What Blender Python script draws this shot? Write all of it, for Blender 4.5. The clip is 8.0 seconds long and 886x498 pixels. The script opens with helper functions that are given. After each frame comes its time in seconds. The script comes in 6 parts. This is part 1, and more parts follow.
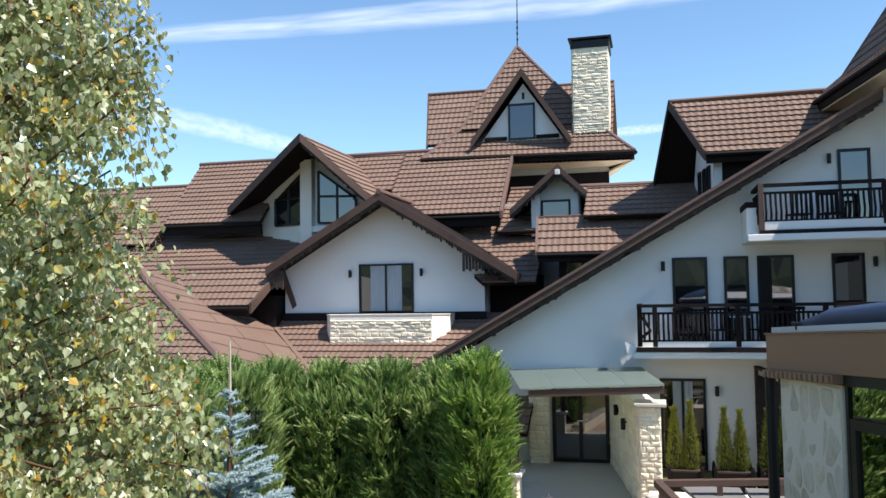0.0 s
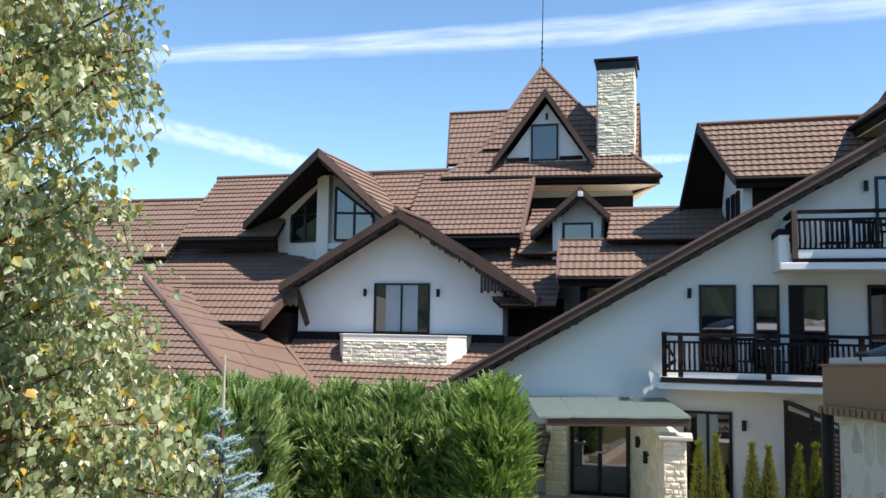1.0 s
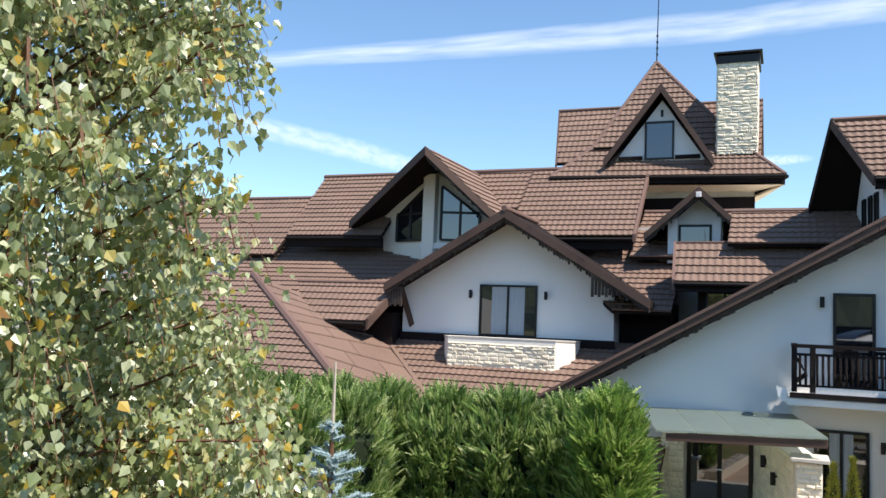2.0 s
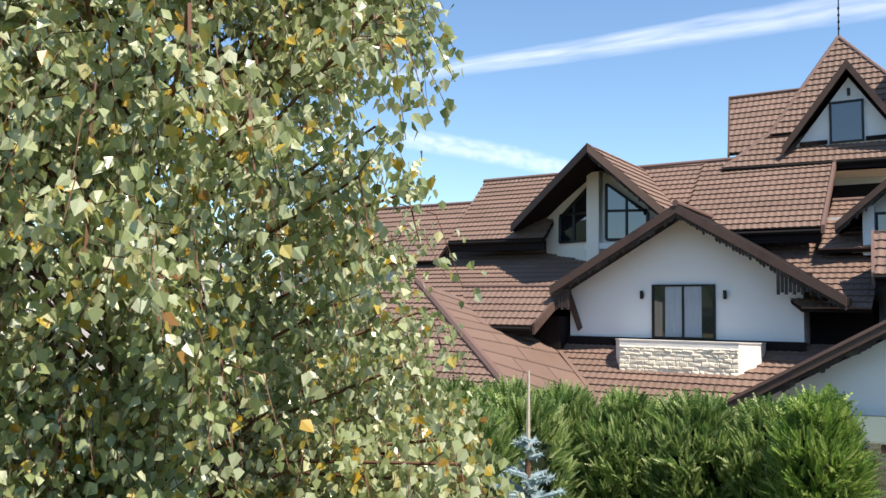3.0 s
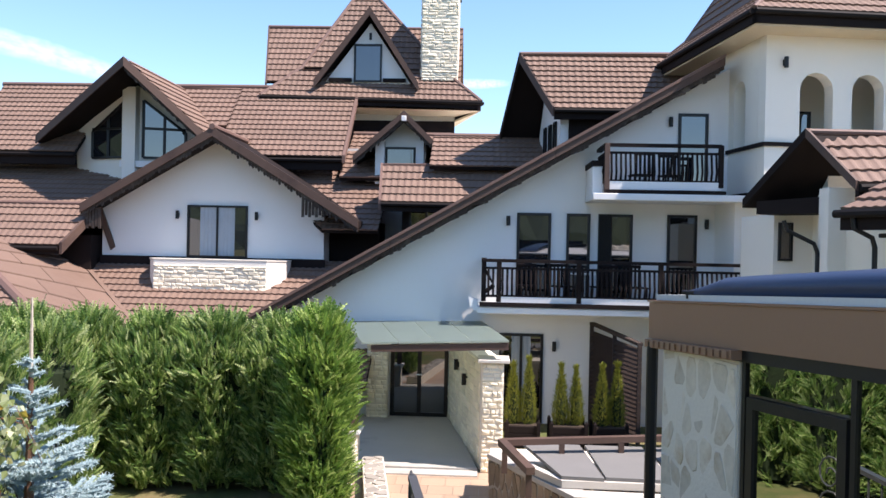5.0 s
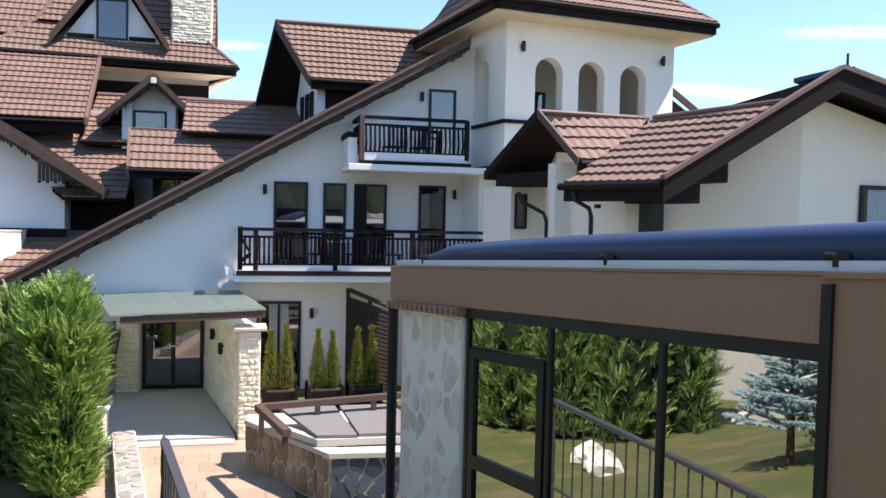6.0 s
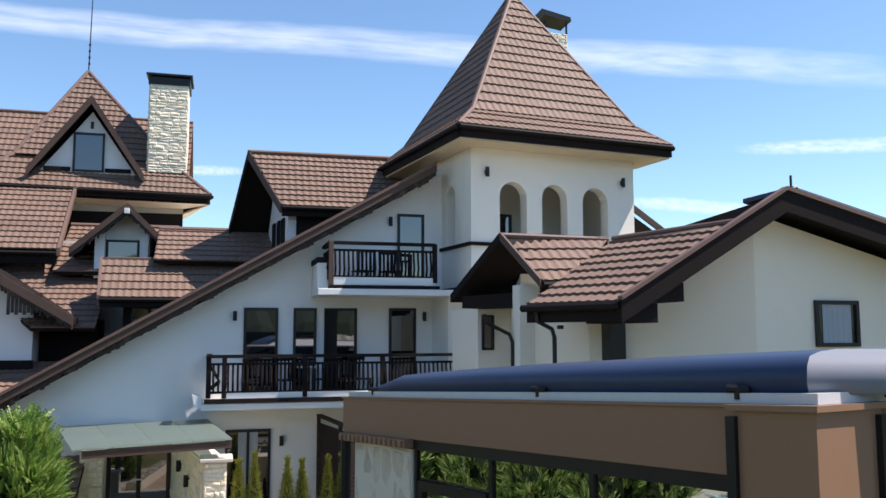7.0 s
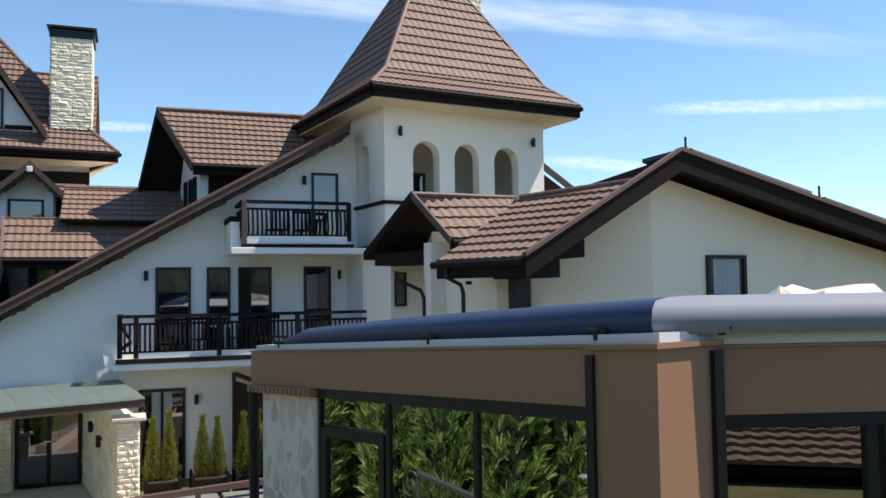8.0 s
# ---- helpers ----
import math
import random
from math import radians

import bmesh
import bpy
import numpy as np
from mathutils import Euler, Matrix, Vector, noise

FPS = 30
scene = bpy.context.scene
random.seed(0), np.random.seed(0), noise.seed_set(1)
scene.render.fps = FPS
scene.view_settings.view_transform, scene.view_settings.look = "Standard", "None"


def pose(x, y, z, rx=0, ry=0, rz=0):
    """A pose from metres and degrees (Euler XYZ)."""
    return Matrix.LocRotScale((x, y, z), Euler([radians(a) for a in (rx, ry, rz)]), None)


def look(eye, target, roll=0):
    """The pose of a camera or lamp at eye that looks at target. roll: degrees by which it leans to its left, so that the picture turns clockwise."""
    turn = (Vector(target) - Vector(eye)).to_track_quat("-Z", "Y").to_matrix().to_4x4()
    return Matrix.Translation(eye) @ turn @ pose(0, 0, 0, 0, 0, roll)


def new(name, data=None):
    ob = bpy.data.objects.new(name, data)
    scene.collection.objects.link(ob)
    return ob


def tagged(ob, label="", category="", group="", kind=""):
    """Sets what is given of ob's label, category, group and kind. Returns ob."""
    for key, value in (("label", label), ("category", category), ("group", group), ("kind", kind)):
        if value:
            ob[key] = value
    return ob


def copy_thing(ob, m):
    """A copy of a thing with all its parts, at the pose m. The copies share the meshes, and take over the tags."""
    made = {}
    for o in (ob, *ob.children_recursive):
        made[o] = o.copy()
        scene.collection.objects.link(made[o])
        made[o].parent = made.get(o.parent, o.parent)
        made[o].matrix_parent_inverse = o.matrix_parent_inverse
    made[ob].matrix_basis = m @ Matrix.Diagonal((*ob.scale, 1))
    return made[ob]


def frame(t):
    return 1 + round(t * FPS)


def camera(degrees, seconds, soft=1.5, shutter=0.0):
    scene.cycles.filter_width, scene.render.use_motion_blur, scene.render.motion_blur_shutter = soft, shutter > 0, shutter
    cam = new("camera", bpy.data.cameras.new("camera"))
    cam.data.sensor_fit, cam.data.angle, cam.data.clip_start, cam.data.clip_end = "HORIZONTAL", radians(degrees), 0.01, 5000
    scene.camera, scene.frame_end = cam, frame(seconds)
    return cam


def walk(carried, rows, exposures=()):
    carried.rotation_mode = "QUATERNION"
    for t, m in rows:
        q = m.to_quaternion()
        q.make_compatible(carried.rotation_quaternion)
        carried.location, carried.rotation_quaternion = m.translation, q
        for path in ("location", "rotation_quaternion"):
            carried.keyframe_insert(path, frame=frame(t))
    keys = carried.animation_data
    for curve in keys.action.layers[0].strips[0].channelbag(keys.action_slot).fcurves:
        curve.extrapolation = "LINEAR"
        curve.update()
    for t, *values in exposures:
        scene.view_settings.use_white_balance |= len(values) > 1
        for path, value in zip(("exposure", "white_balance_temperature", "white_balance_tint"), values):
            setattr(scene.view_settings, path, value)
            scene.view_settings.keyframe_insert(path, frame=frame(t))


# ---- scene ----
cam = camera(56.2, 8.0)
PATH = [
    (0, (0.857, 1.911, 5.35), (0.363, 3.846, 5.46), -0.9),
    (0.5, (0.757, 2.278, 5.318), (0.246, 4.206, 5.463), -0.1),
    (1, (0.68, 2.491, 5.292), (0.147, 4.411, 5.459), 0.8),
    (1.5, (0.589, 2.665, 5.301), (0.044, 4.582, 5.466), 1.0),
    (2, (0.333, 3.002, 5.328), (-0.43, 4.844, 5.491), 2.2),
    (2.2, (0.184, 3.108, 5.332), (-0.732, 4.879, 5.489), 2.9),
    (3.3, (-0.101, 3.452, 5.298), (-1.203, 5.113, 5.464), 0.86),
    (3.5, (-0.031, 3.331, 5.323), (-0.921, 5.114, 5.491), 0.66),
    (4, (0.332, 2.929, 5.342), (-0.147, 4.861, 5.533), 0.5),
    (4.2, (0.357, 2.934, 5.356), (-0.076, 4.877, 5.552), 0.1),
    (5.3, (0.501, 2.559, 5.407), (0.576, 4.557, 5.342), 1.7),
    (5.5, (0.521, 2.477, 5.407), (0.71, 4.467, 5.344), 1.6),
    (6, (0.509, 2.278, 5.42), (0.983, 4.219, 5.339), 1.3),
    (6.5, (0.595, 2.175, 5.481), (1.141, 4.099, 5.494), 0.4),
    (7, (0.696, 2.049, 5.52), (1.212, 3.971, 5.722), -0.1),
    (7.5, (0.735, 1.919, 5.518), (1.269, 3.834, 5.732), -0.6),
    (8, (0.744, 1.719, 5.487), (1.445, 3.59, 5.588), -0.8),
]
walk(cam, [(t, look(eye, target, roll)) for t, eye, target, roll in PATH],
     exposures=[(0, 0.75, 6500, 13), (1, 0.80, 6500, 13), (2, 0.78, 6600, 14), (3.5, 0.80, 6850, 15), (4.2, 0.86, 6750, 16), (5.3, 1.16, 6550, 22), (6, 1.14, 6550, 22), (6.5, 0.90, 6550, 21), (7, 0.72, 6600, 17), (7.5, 0.66, 6650, 13), (8, 0.62, 6650, 13)])

# ---- world, sun ----
SUN_EL, SUN_AZ = radians(57), radians(-17)      # azimuth from +x, towards the viewer
to_sun = Vector((math.cos(SUN_EL) * math.cos(SUN_AZ), math.cos(SUN_EL) * math.sin(SUN_AZ), math.sin(SUN_EL)))
world = bpy.data.worlds.new("world")
scene.world = world
world.use_nodes = True
wn = world.node_tree.nodes
sky = wn.new("ShaderNodeTexSky")
sky.sky_type, sky.sun_disc = "NISHITA", False
sky.sun_elevation, sky.sun_rotation = SUN_EL, math.pi / 2 - SUN_AZ
sky.air_density, sky.dust_density, sky.ozone_density = 1.0, 0.0, 1.5
clear = wn.new("ShaderNodeMixRGB")
clear.blend_type = "MULTIPLY"
clear.inputs[0].default_value, clear.inputs[2].default_value = 1.0, (0.81, 0.99, 1.06, 1)
world.node_tree.links.new(sky.outputs[0], clear.inputs[1])
world.node_tree.links.new(clear.outputs[0], wn["Background"].inputs[0])
wn["Background"].inputs[1].default_value = 0.115
sun = new("sun", bpy.data.lights.new("sun", "SUN"))
sun.data.energy, sun.data.angle, sun.data.color = 4.6, radians(0.5), (1.0, 0.95, 0.87)
sun.matrix_world = look(to_sun * 100, (0, 0, 0))


# ---- materials ----
def material(name, color, rough=0.8, metal=0.0, vary=0.12, scale=6.0, bump=0.15, grain=60.0, stain=None, stain_at=0.62, per_piece=0.0, coat=0.0, spec=0.35):
    """Base colour with two scales of variation, an optional stain, bump and a per-piece change of value."""
    m = bpy.data.materials.new(name)
    m.use_nodes = True
    nt = m.node_tree
    n, l = nt.nodes, nt.links
    b = n["Principled BSDF"]
    b.inputs["Roughness"].default_value, b.inputs["Metallic"].default_value = rough, metal
    b.inputs["Coat Weight"].default_value, b.inputs["Specular IOR Level"].default_value = coat, spec
    co = n.new("ShaderNodeTexCoord")
    big, fine = n.new("ShaderNodeTexNoise"), n.new("ShaderNodeTexNoise")
    big.inputs["Scale"].default_value, big.inputs["Detail"].default_value = scale * 0.25, 5
    fine.inputs["Scale"].default_value, fine.inputs["Detail"].default_value = grain, 4
    for t in (big, fine):
        l.new(co.outputs["Object"], t.inputs["Vector"])
    mix = n.new("ShaderNodeMixRGB")
    mix.blend_type = "MIX"
    lo = tuple(c * (1 - vary) for c in color[:3])
    hi = tuple(min(1, c * (1 + vary)) for c in color[:3])
    mix.inputs[1].default_value, mix.inputs[2].default_value = (*lo, 1), (*hi, 1)
    add = n.new("ShaderNodeMath")
    add.operation = "ADD"
    half = n.new("ShaderNodeMath")
    half.operation = "MULTIPLY"
    half.inputs[1].default_value = 0.5
    l.new(big.outputs["Fac"], add.inputs[0])
    l.new(fine.outputs["Fac"], add.inputs[1])
    l.new(add.outputs[0], half.inputs[0])
    l.new(half.outputs[0], mix.inputs[0])
    out = mix.outputs[0]
    if stain:
        wide = n.new("ShaderNodeTexNoise")
        wide.inputs["Scale"].default_value, wide.inputs["Detail"].default_value, wide.inputs["Roughness"].default_value = scale * 0.12, 8, 0.7
        l.new(co.outputs["Object"], wide.inputs["Vector"])
        ramp = n.new("ShaderNodeMapRange")
        ramp.inputs[1].default_value, ramp.inputs[2].default_value = stain_at - 0.08, stain_at + 0.12
        l.new(wide.outputs["Fac"], ramp.inputs[0])
        st = n.new("ShaderNodeMixRGB")
        st.inputs[2].default_value = (*stain, 1)
        l.new(ramp.outputs[0], st.inputs[0])
        l.new(out, st.inputs[1])
        out = st.outputs[0]
    if per_piece:
        info, hsv = n.new("ShaderNodeObjectInfo"), n.new("ShaderNodeHueSaturation")
        rng = n.new("ShaderNodeMapRange")
        rng.inputs[3].default_value, rng.inputs[4].default_value = 1 - per_piece, 1 + per_piece
        l.new(info.outputs["Random"], rng.inputs[0])
        l.new(rng.outputs[0], hsv.inputs["Value"])
        l.new(out, hsv.inputs["Color"])
        out = hsv.outputs[0]
    l.new(out, b.inputs["Base Color"])
    if bump:
        bp = n.new("ShaderNodeBump")
        bp.inputs["Strength"].default_value, bp.inputs["Distance"].default_value = bump, 0.01
        l.new(fine.outputs["Fac"], bp.inputs["Height"])
        l.new(bp.outputs[0], b.inputs["Normal"])
    return m


def glass_material(name, tint, rough=0.02, weight=0.0, spec=0.5):
    m = bpy.data.materials.new(name)
    m.use_nodes = True
    b = m.node_tree.nodes["Principled BSDF"]
    b.inputs["Base Color"].default_value = (*tint, 1)
    b.inputs["Roughness"].default_value = rough
    b.inputs["Specular IOR Level"].default_value = spec
    b.inputs["Transmission Weight"].default_value = weight
    b.inputs["IOR"].default_value = 1.5
    return m


def island_material(name, colors, rough=0.6, translucent=0.0, spec=0.5):
    """Leaves and stones: one of a run of colours for each loose piece of the mesh."""
    m = bpy.data.materials.new(name)
    m.use_nodes = True
    n, l = m.node_tree.nodes, m.node_tree.links
    b = n["Principled BSDF"]
    b.inputs["Roughness"].default_value = rough
    b.inputs["Specular IOR Level"].default_value = spec
    geo, ramp = n.new("ShaderNodeNewGeometry"), n.new("ShaderNodeValToRGB")
    ramp.color_ramp.interpolation = "LINEAR"
    while len(ramp.color_ramp.elements) < len(colors):
        ramp.color_ramp.elements.new(0.5)
    for e, (at, c) in zip(ramp.color_ramp.elements, colors):
        e.position, e.color = at, (*c, 1)
    l.new(geo.outputs["Random Per Island"], ramp.inputs[0])
    l.new(ramp.outputs[0], b.inputs["Base Color"])
    if translucent:
        tr, mx = n.new("ShaderNodeBsdfTranslucent"), n.new("ShaderNodeMixShader")
        mx.inputs[0].default_value = translucent
        l.new(ramp.outputs[0], tr.inputs["Color"])
        l.new(b.outputs[0], mx.inputs[1])
        l.new(tr.outputs[0], mx.inputs[2])
        l.new(mx.outputs[0], n["Material Output"].inputs["Surface"])
    return m


WARM = material("warm_cream_stucco", (0.86, 0.78, 0.64), 0.9, vary=0.05, scale=3, bump=0.25, grain=90, stain=(0.72, 0.62, 0.47), stain_at=0.68)
STUCCO = material("stucco", (0.83, 0.815, 0.775), 0.9, vary=0.05, scale=3, bump=0.25, grain=90, stain=(0.76, 0.74, 0.68), stain_at=0.66)
CREAM = material("cream_stucco", (0.84, 0.79, 0.69), 0.9, vary=0.05, scale=3, bump=0.25, grain=90, stain=(0.67, 0.61, 0.50), stain_at=0.68)
TILE = material("roof_tile", (0.195, 0.126, 0.093), 0.68, vary=0.18, scale=4, bump=0.35, grain=140, stain=(0.13, 0.082, 0.062), stain_at=0.66, per_piece=0.08)
SHEET = material("roof_sheet", (0.185, 0.120, 0.089), 0.66, vary=0.16, scale=5, bump=0.3, grain=120, stain=(0.145, 0.088, 0.066), stain_at=0.6, per_piece=0.07)
RIDGE = material("ridge_cap", (0.165, 0.10, 0.078), 0.6, vary=0.15, scale=6, bump=0.2, grain=120)
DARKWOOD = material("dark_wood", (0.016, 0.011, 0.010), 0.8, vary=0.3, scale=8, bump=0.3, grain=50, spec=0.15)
WOOD = material("brown_wood", (0.095, 0.058, 0.043), 0.65, vary=0.25, scale=8, bump=0.3, grain=60, stain=(0.05, 0.03, 0.025), stain_at=0.6)
TRIM = material("fretwork", (0.055, 0.040, 0.032), 0.8, vary=0.35, scale=30, bump=0.4, grain=40, stain=(0.16, 0.13, 0.10), stain_at=0.6)
FRAME = material("window_frame", (0.012, 0.011, 0.011), 0.35, vary=0.2, bump=0.05)
PANE = glass_material("pane", (0.012, 0.014, 0.018), 0.02, 0.0, 0.6)
PANE.node_tree.nodes["Principled BSDF"].inputs["IOR"].default_value = 2.1
STONE = material("cladding_stone", (0.90, 0.79, 0.60), 0.9, vary=0.16, scale=14, bump=0.6, grain=28, per_piece=0.10)
MORTAR = material("mortar", (0.76, 0.68, 0.55), 0.95, vary=0.2, bump=0.5, grain=70)
BROWN = material("brown_metal", (0.30, 0.168, 0.10), 0.45, vary=0.06, scale=3, bump=0.04, grain=30)
BLACKMETAL = material("black_metal", (0.012, 0.012, 0.013), 0.4, metal=0.0, vary=0.2, bump=0.05)
GUTTER = material("gutter", (0.014, 0.011, 0.010), 0.7, vary=0.2, bump=0.03, spec=0.15)
SOFFIT = material("soffit", (0.66, 0.54, 0.38), 0.8, vary=0.1, scale=4, bump=0.1, stain=(0.40, 0.28, 0.17), stain_at=0.7)
GRASS = material("lawn", (0.085, 0.10, 0.030), 0.95, vary=0.4, scale=8, bump=0.8, grain=80, stain=(0.17, 0.13, 0.06), stain_at=0.52)
PAVE = material("paving_tile", (0.38, 0.27, 0.19), 0.6, vary=0.15, scale=8, bump=0.1, grain=60, per_piece=0.12)
CONCRETE = material("concrete", (0.42, 0.40, 0.36), 0.85, vary=0.15, scale=6, bump=0.2, grain=80, stain=(0.28, 0.26, 0.23))
COPING = material("coping_stone", (0.55, 0.51, 0.44), 0.85, vary=0.12, scale=10, bump=0.3, grain=50)
GREYPANEL = material("grey_panel", (0.17, 0.165, 0.155), 0.75, vary=0.18, scale=10, bump=0.2, grain=50, per_piece=0.1)
WHITE = material("white_paint", (0.78, 0.77, 0.74), 0.6, vary=0.06, bump=0.08)
CANOPY = material("canopy_sheet", (0.20, 0.255, 0.235), 0.35, vary=0.12, scale=5, bump=0.05, stain=(0.15, 0.19, 0.18))
def let_through(m, share, color):
    """Part of the light passes diffusely through a thin sheet."""
    n, l = m.node_tree.nodes, m.node_tree.links
    tr, mx = n.new("ShaderNodeBsdfTranslucent"), n.new("ShaderNodeMixShader")
    tr.inputs["Color"].default_value, mx.inputs[0].default_value = (*color, 1), share
    l.new(n["Principled BSDF"].outputs[0], mx.inputs[1])
    l.new(tr.outputs[0], mx.inputs[2])
    l.new(mx.outputs[0], n["Material Output"].inputs["Surface"])


let_through(CANOPY, 0.45, (0.75, 0.80, 0.72))
MEMBRANE = material("dark_blue_cover", (0.024, 0.040, 0.085), 0.42, vary=0.2, scale=4, bump=0.04, grain=20)
GREYCOVER = material("grey_cover", (0.20, 0.21, 0.24), 0.7, vary=0.1, scale=4, bump=0.04, grain=20)
CURTAIN = material("curtain", (0.36, 0.40, 0.43), 0.9, vary=0.2, scale=10, bump=0.1)
BARK = material("birch_bark", (0.48, 0.42, 0.34), 0.9, vary=0.3, scale=20, bump=0.5, grain=30, stain=(0.06, 0.05, 0.04), stain_at=0.56)
TWIG = material("twig", (0.13, 0.065, 0.035), 0.8, vary=0.3, bump=0.3)
SOIL = material("soil", (0.05, 0.035, 0.025), 0.95, vary=0.3, bump=0.6)


# ---- mesh helpers ----
def part(name, bm, mat, parent=None, label=""):
    me = bpy.data.meshes.new(name)
    bmesh.ops.recalc_face_normals(bm, faces=bm.faces)
    bm.to_mesh(me)
    bm.free()
    me.materials.append(mat)
    ob = new(name, me)
    if parent is not None:
        ob.parent = parent
    if label:
        tagged(ob, label)
    return ob


def raw(name, verts, faces, mat, parent=None, label=""):
    me = bpy.data.meshes.new(name)
    me.from_pydata(verts, [], faces)
    me.materials.append(mat)
    ob = new(name, me)
    if parent is not None:
        ob.parent = parent
    if label:
        tagged(ob, label)
    return ob


def thing(name, label, category, group="", kind=""):
    return tagged(new(name), label, category, group, kind)


def box(bm, x0, x1, y0, y1, z0, z1, m=None, bevel=0.0):
    c = Matrix.Translation(((x0 + x1) / 2, (y0 + y1) / 2, (z0 + z1) / 2)) @ Matrix.Diagonal((x1 - x0, y1 - y0, z1 - z0, 1))
    r = bmesh.ops.create_cube(bm, size=1, matrix=(m @ c) if m else c)
    if bevel:
        es = list({e for v in r["verts"] for e in v.link_edges})
        bmesh.ops.bevel(bm, geom=es, offset=bevel, segments=1, affect="EDGES")
    return bm


def boxed(*dims, m=None, bevel=0.0):
    return box(bmesh.new(), *dims, m=m, bevel=bevel)


def prism(bm, pts, off):
    """A closed solid: the polygon pts swept by the vector off."""
    off = Vector(off)
    a = [bm.verts.new(p) for p in pts]
    b = [bm.verts.new(Vector(p) + off) for p in pts]
    bm.faces.new(a)
    bm.faces.new(list(reversed(b)))
    k = len(a)
    for i in range(k):
        bm.faces.new((a[i], b[i], b[(i + 1) % k], a[(i + 1) % k]))
    return bm


def prismed(pts, off):
    return prism(bmesh.new(), pts, off)


def beam(bm, a, b, w, h, up=(0, 0, 1)):
    """A bar of width w and height h from a to b."""
    a, b = Vector(a), Vector(b)
    d = (b - a).normalized()
    s = d.cross(Vector(up)).normalized()
    u = s.cross(d).normalized()
    pts = [a + s * w / 2 * i + u * h / 2 * j for i, j in ((-1, -1), (1, -1), (1, 1), (-1, 1))]
    return prism(bm, pts, b - a)


def tube(bm, pts, r, sides=8, r_end=None):
    pts = [Vector(p) for p in pts]
    rings = []
    for i, p in enumerate(pts):
        d = (pts[min(i + 1, len(pts) - 1)] - pts[max(i - 1, 0)]).normalized()
        s = d.cross(Vector((0.31, 0.17, 0.93))).normalized()
        u = s.cross(d)
        k = i / max(1, len(pts) - 1)
        rr = r + ((r_end if r_end is not None else r) - r) * k
        rings.append([bm.verts.new(p + (s * math.cos(2 * math.pi * j / sides) + u * math.sin(2 * math.pi * j / sides)) * rr) for j in range(sides)])
    for a, b in zip(rings, rings[1:]):
        for j in range(sides):
            bm.faces.new((a[j], a[(j + 1) % sides], b[(j + 1) % sides], b[j]))
    bm.faces.new(list(reversed(rings[0])))
    bm.faces.new(rings[-1])
    return bm


def sweep_at(poly, v):
    """The range of u that a convex polygon in (u, v) has at v."""
    us = []
    for (u0, v0), (u1, v1) in zip(poly, poly[1:] + poly[:1]):
        if abs(v1 - v0) < 1e-9:
            if abs(v - v0) < 1e-6:
                us += [u0, u1]
            continue
        k = (v - v0) / (v1 - v0)
        if -1e-6 <= k <= 1 + 1e-6:
            us.append(u0 + k * (u1 - u0))
    return (min(us), max(us)) if us else None


COURSE, WAVE = 0.30, 0.18


def tile_wave(u):
    k = (u / WAVE) % 1.0
    return 0.013 * math.sin(math.pi * k / 0.62) if k < 0.62 else -0.003


def tiled(parent, corners, panel=1.68, course=COURSE):
    """Stepped courses of pressed roof-tile panels over a convex slope; corners[0] to corners[1] is its eave."""
    pts = [Vector(p) for p in corners]
    o, U = pts[0], (pts[1] - pts[0]).normalized()
    nrm = U.cross(pts[2] - pts[0]).normalized()
    if nrm.z < 0:
        nrm = -nrm
    V = nrm.cross(U).normalized()
    if V.z < 0:
        V = -V
    poly = [((p - o).dot(U), (p - o).dot(V)) for p in pts]
    vmin, vmax = min(p[1] for p in poly), max(p[1] for p in poly)
    # the sheet below the panels
    prism_pts = [p - nrm * 0.02 for p in pts]
    deck = prismed(prism_pts, -nrm * 0.07)
    part("roof_deck", deck, DARKWOOD, parent)
    row = 0
    v0 = vmin
    while v0 < vmax - 0.03:
        v1 = min(v0 + course, vmax)
        lo, hi = sweep_at(poly, v0 + 1e-4), sweep_at(poly, v1 - 1e-4)
        if lo and hi:
            ua, ub = min(lo[0], hi[0]), max(lo[1], hi[1])
            start = math.floor(ua / panel) * panel - (row % 2) * panel * 0.5
            s = start
            while s < ub:
                e = s + panel
                a, b = max(s, ua), min(e, ub)
                if b - a > 0.02:
                    verts, faces = [], []
                    k = max(1, round((b - a) / (WAVE / 5)))
                    for i in range(k + 1):
                        u = a + (b - a) * i / k
                        for w, lim, lift in ((v0, lo, 0.002), (v0, lo, 0.044), (v1, hi, 0.006)):
                            x = min(max(u, lim[0]), lim[1])
                            h = lift + (tile_wave(x) if lift > 0.005 else 0)
                            verts.append(o + U * x + V * w + nrm * h)
                    for i in range(k):
                        p, q = 3 * i, 3 * i + 3
                        faces += [(p, q, q + 1, p + 1), (p + 1, q + 1, q + 2, p + 2)]
                    raw("tile_panel", verts, faces, TILE, parent)
                s = e
        row += 1
        v0 += course


def fretwork(parent, p, q, N, deep=0.13, step=0.11):
    """A carved strip hanging under a barge board: a thin rail with scalloped teeth below it."""
    p, q, N = Vector(p), Vector(q), Vector(N)
    bm = bmesh.new()
    n = max(2, round((q - p).length / step))
    down = Vector((0, 0, -1))
    for i in range(n):
        a, b = p.lerp(q, (i + 0.06) / n), p.lerp(q, (i + 0.94) / n)
        m = a.lerp(b, 0.5)
        k = deep * (1.0 if i % 2 else 0.72)
        prism(bm, [a, b, b.lerp(m, 0.15) + down * k * 0.6, m + down * k, a.lerp(m, 0.15) + down * k * 0.6], N * 0.025)
    return tagged(part("fretwork", bm, TRIM, parent), kind="stuff")


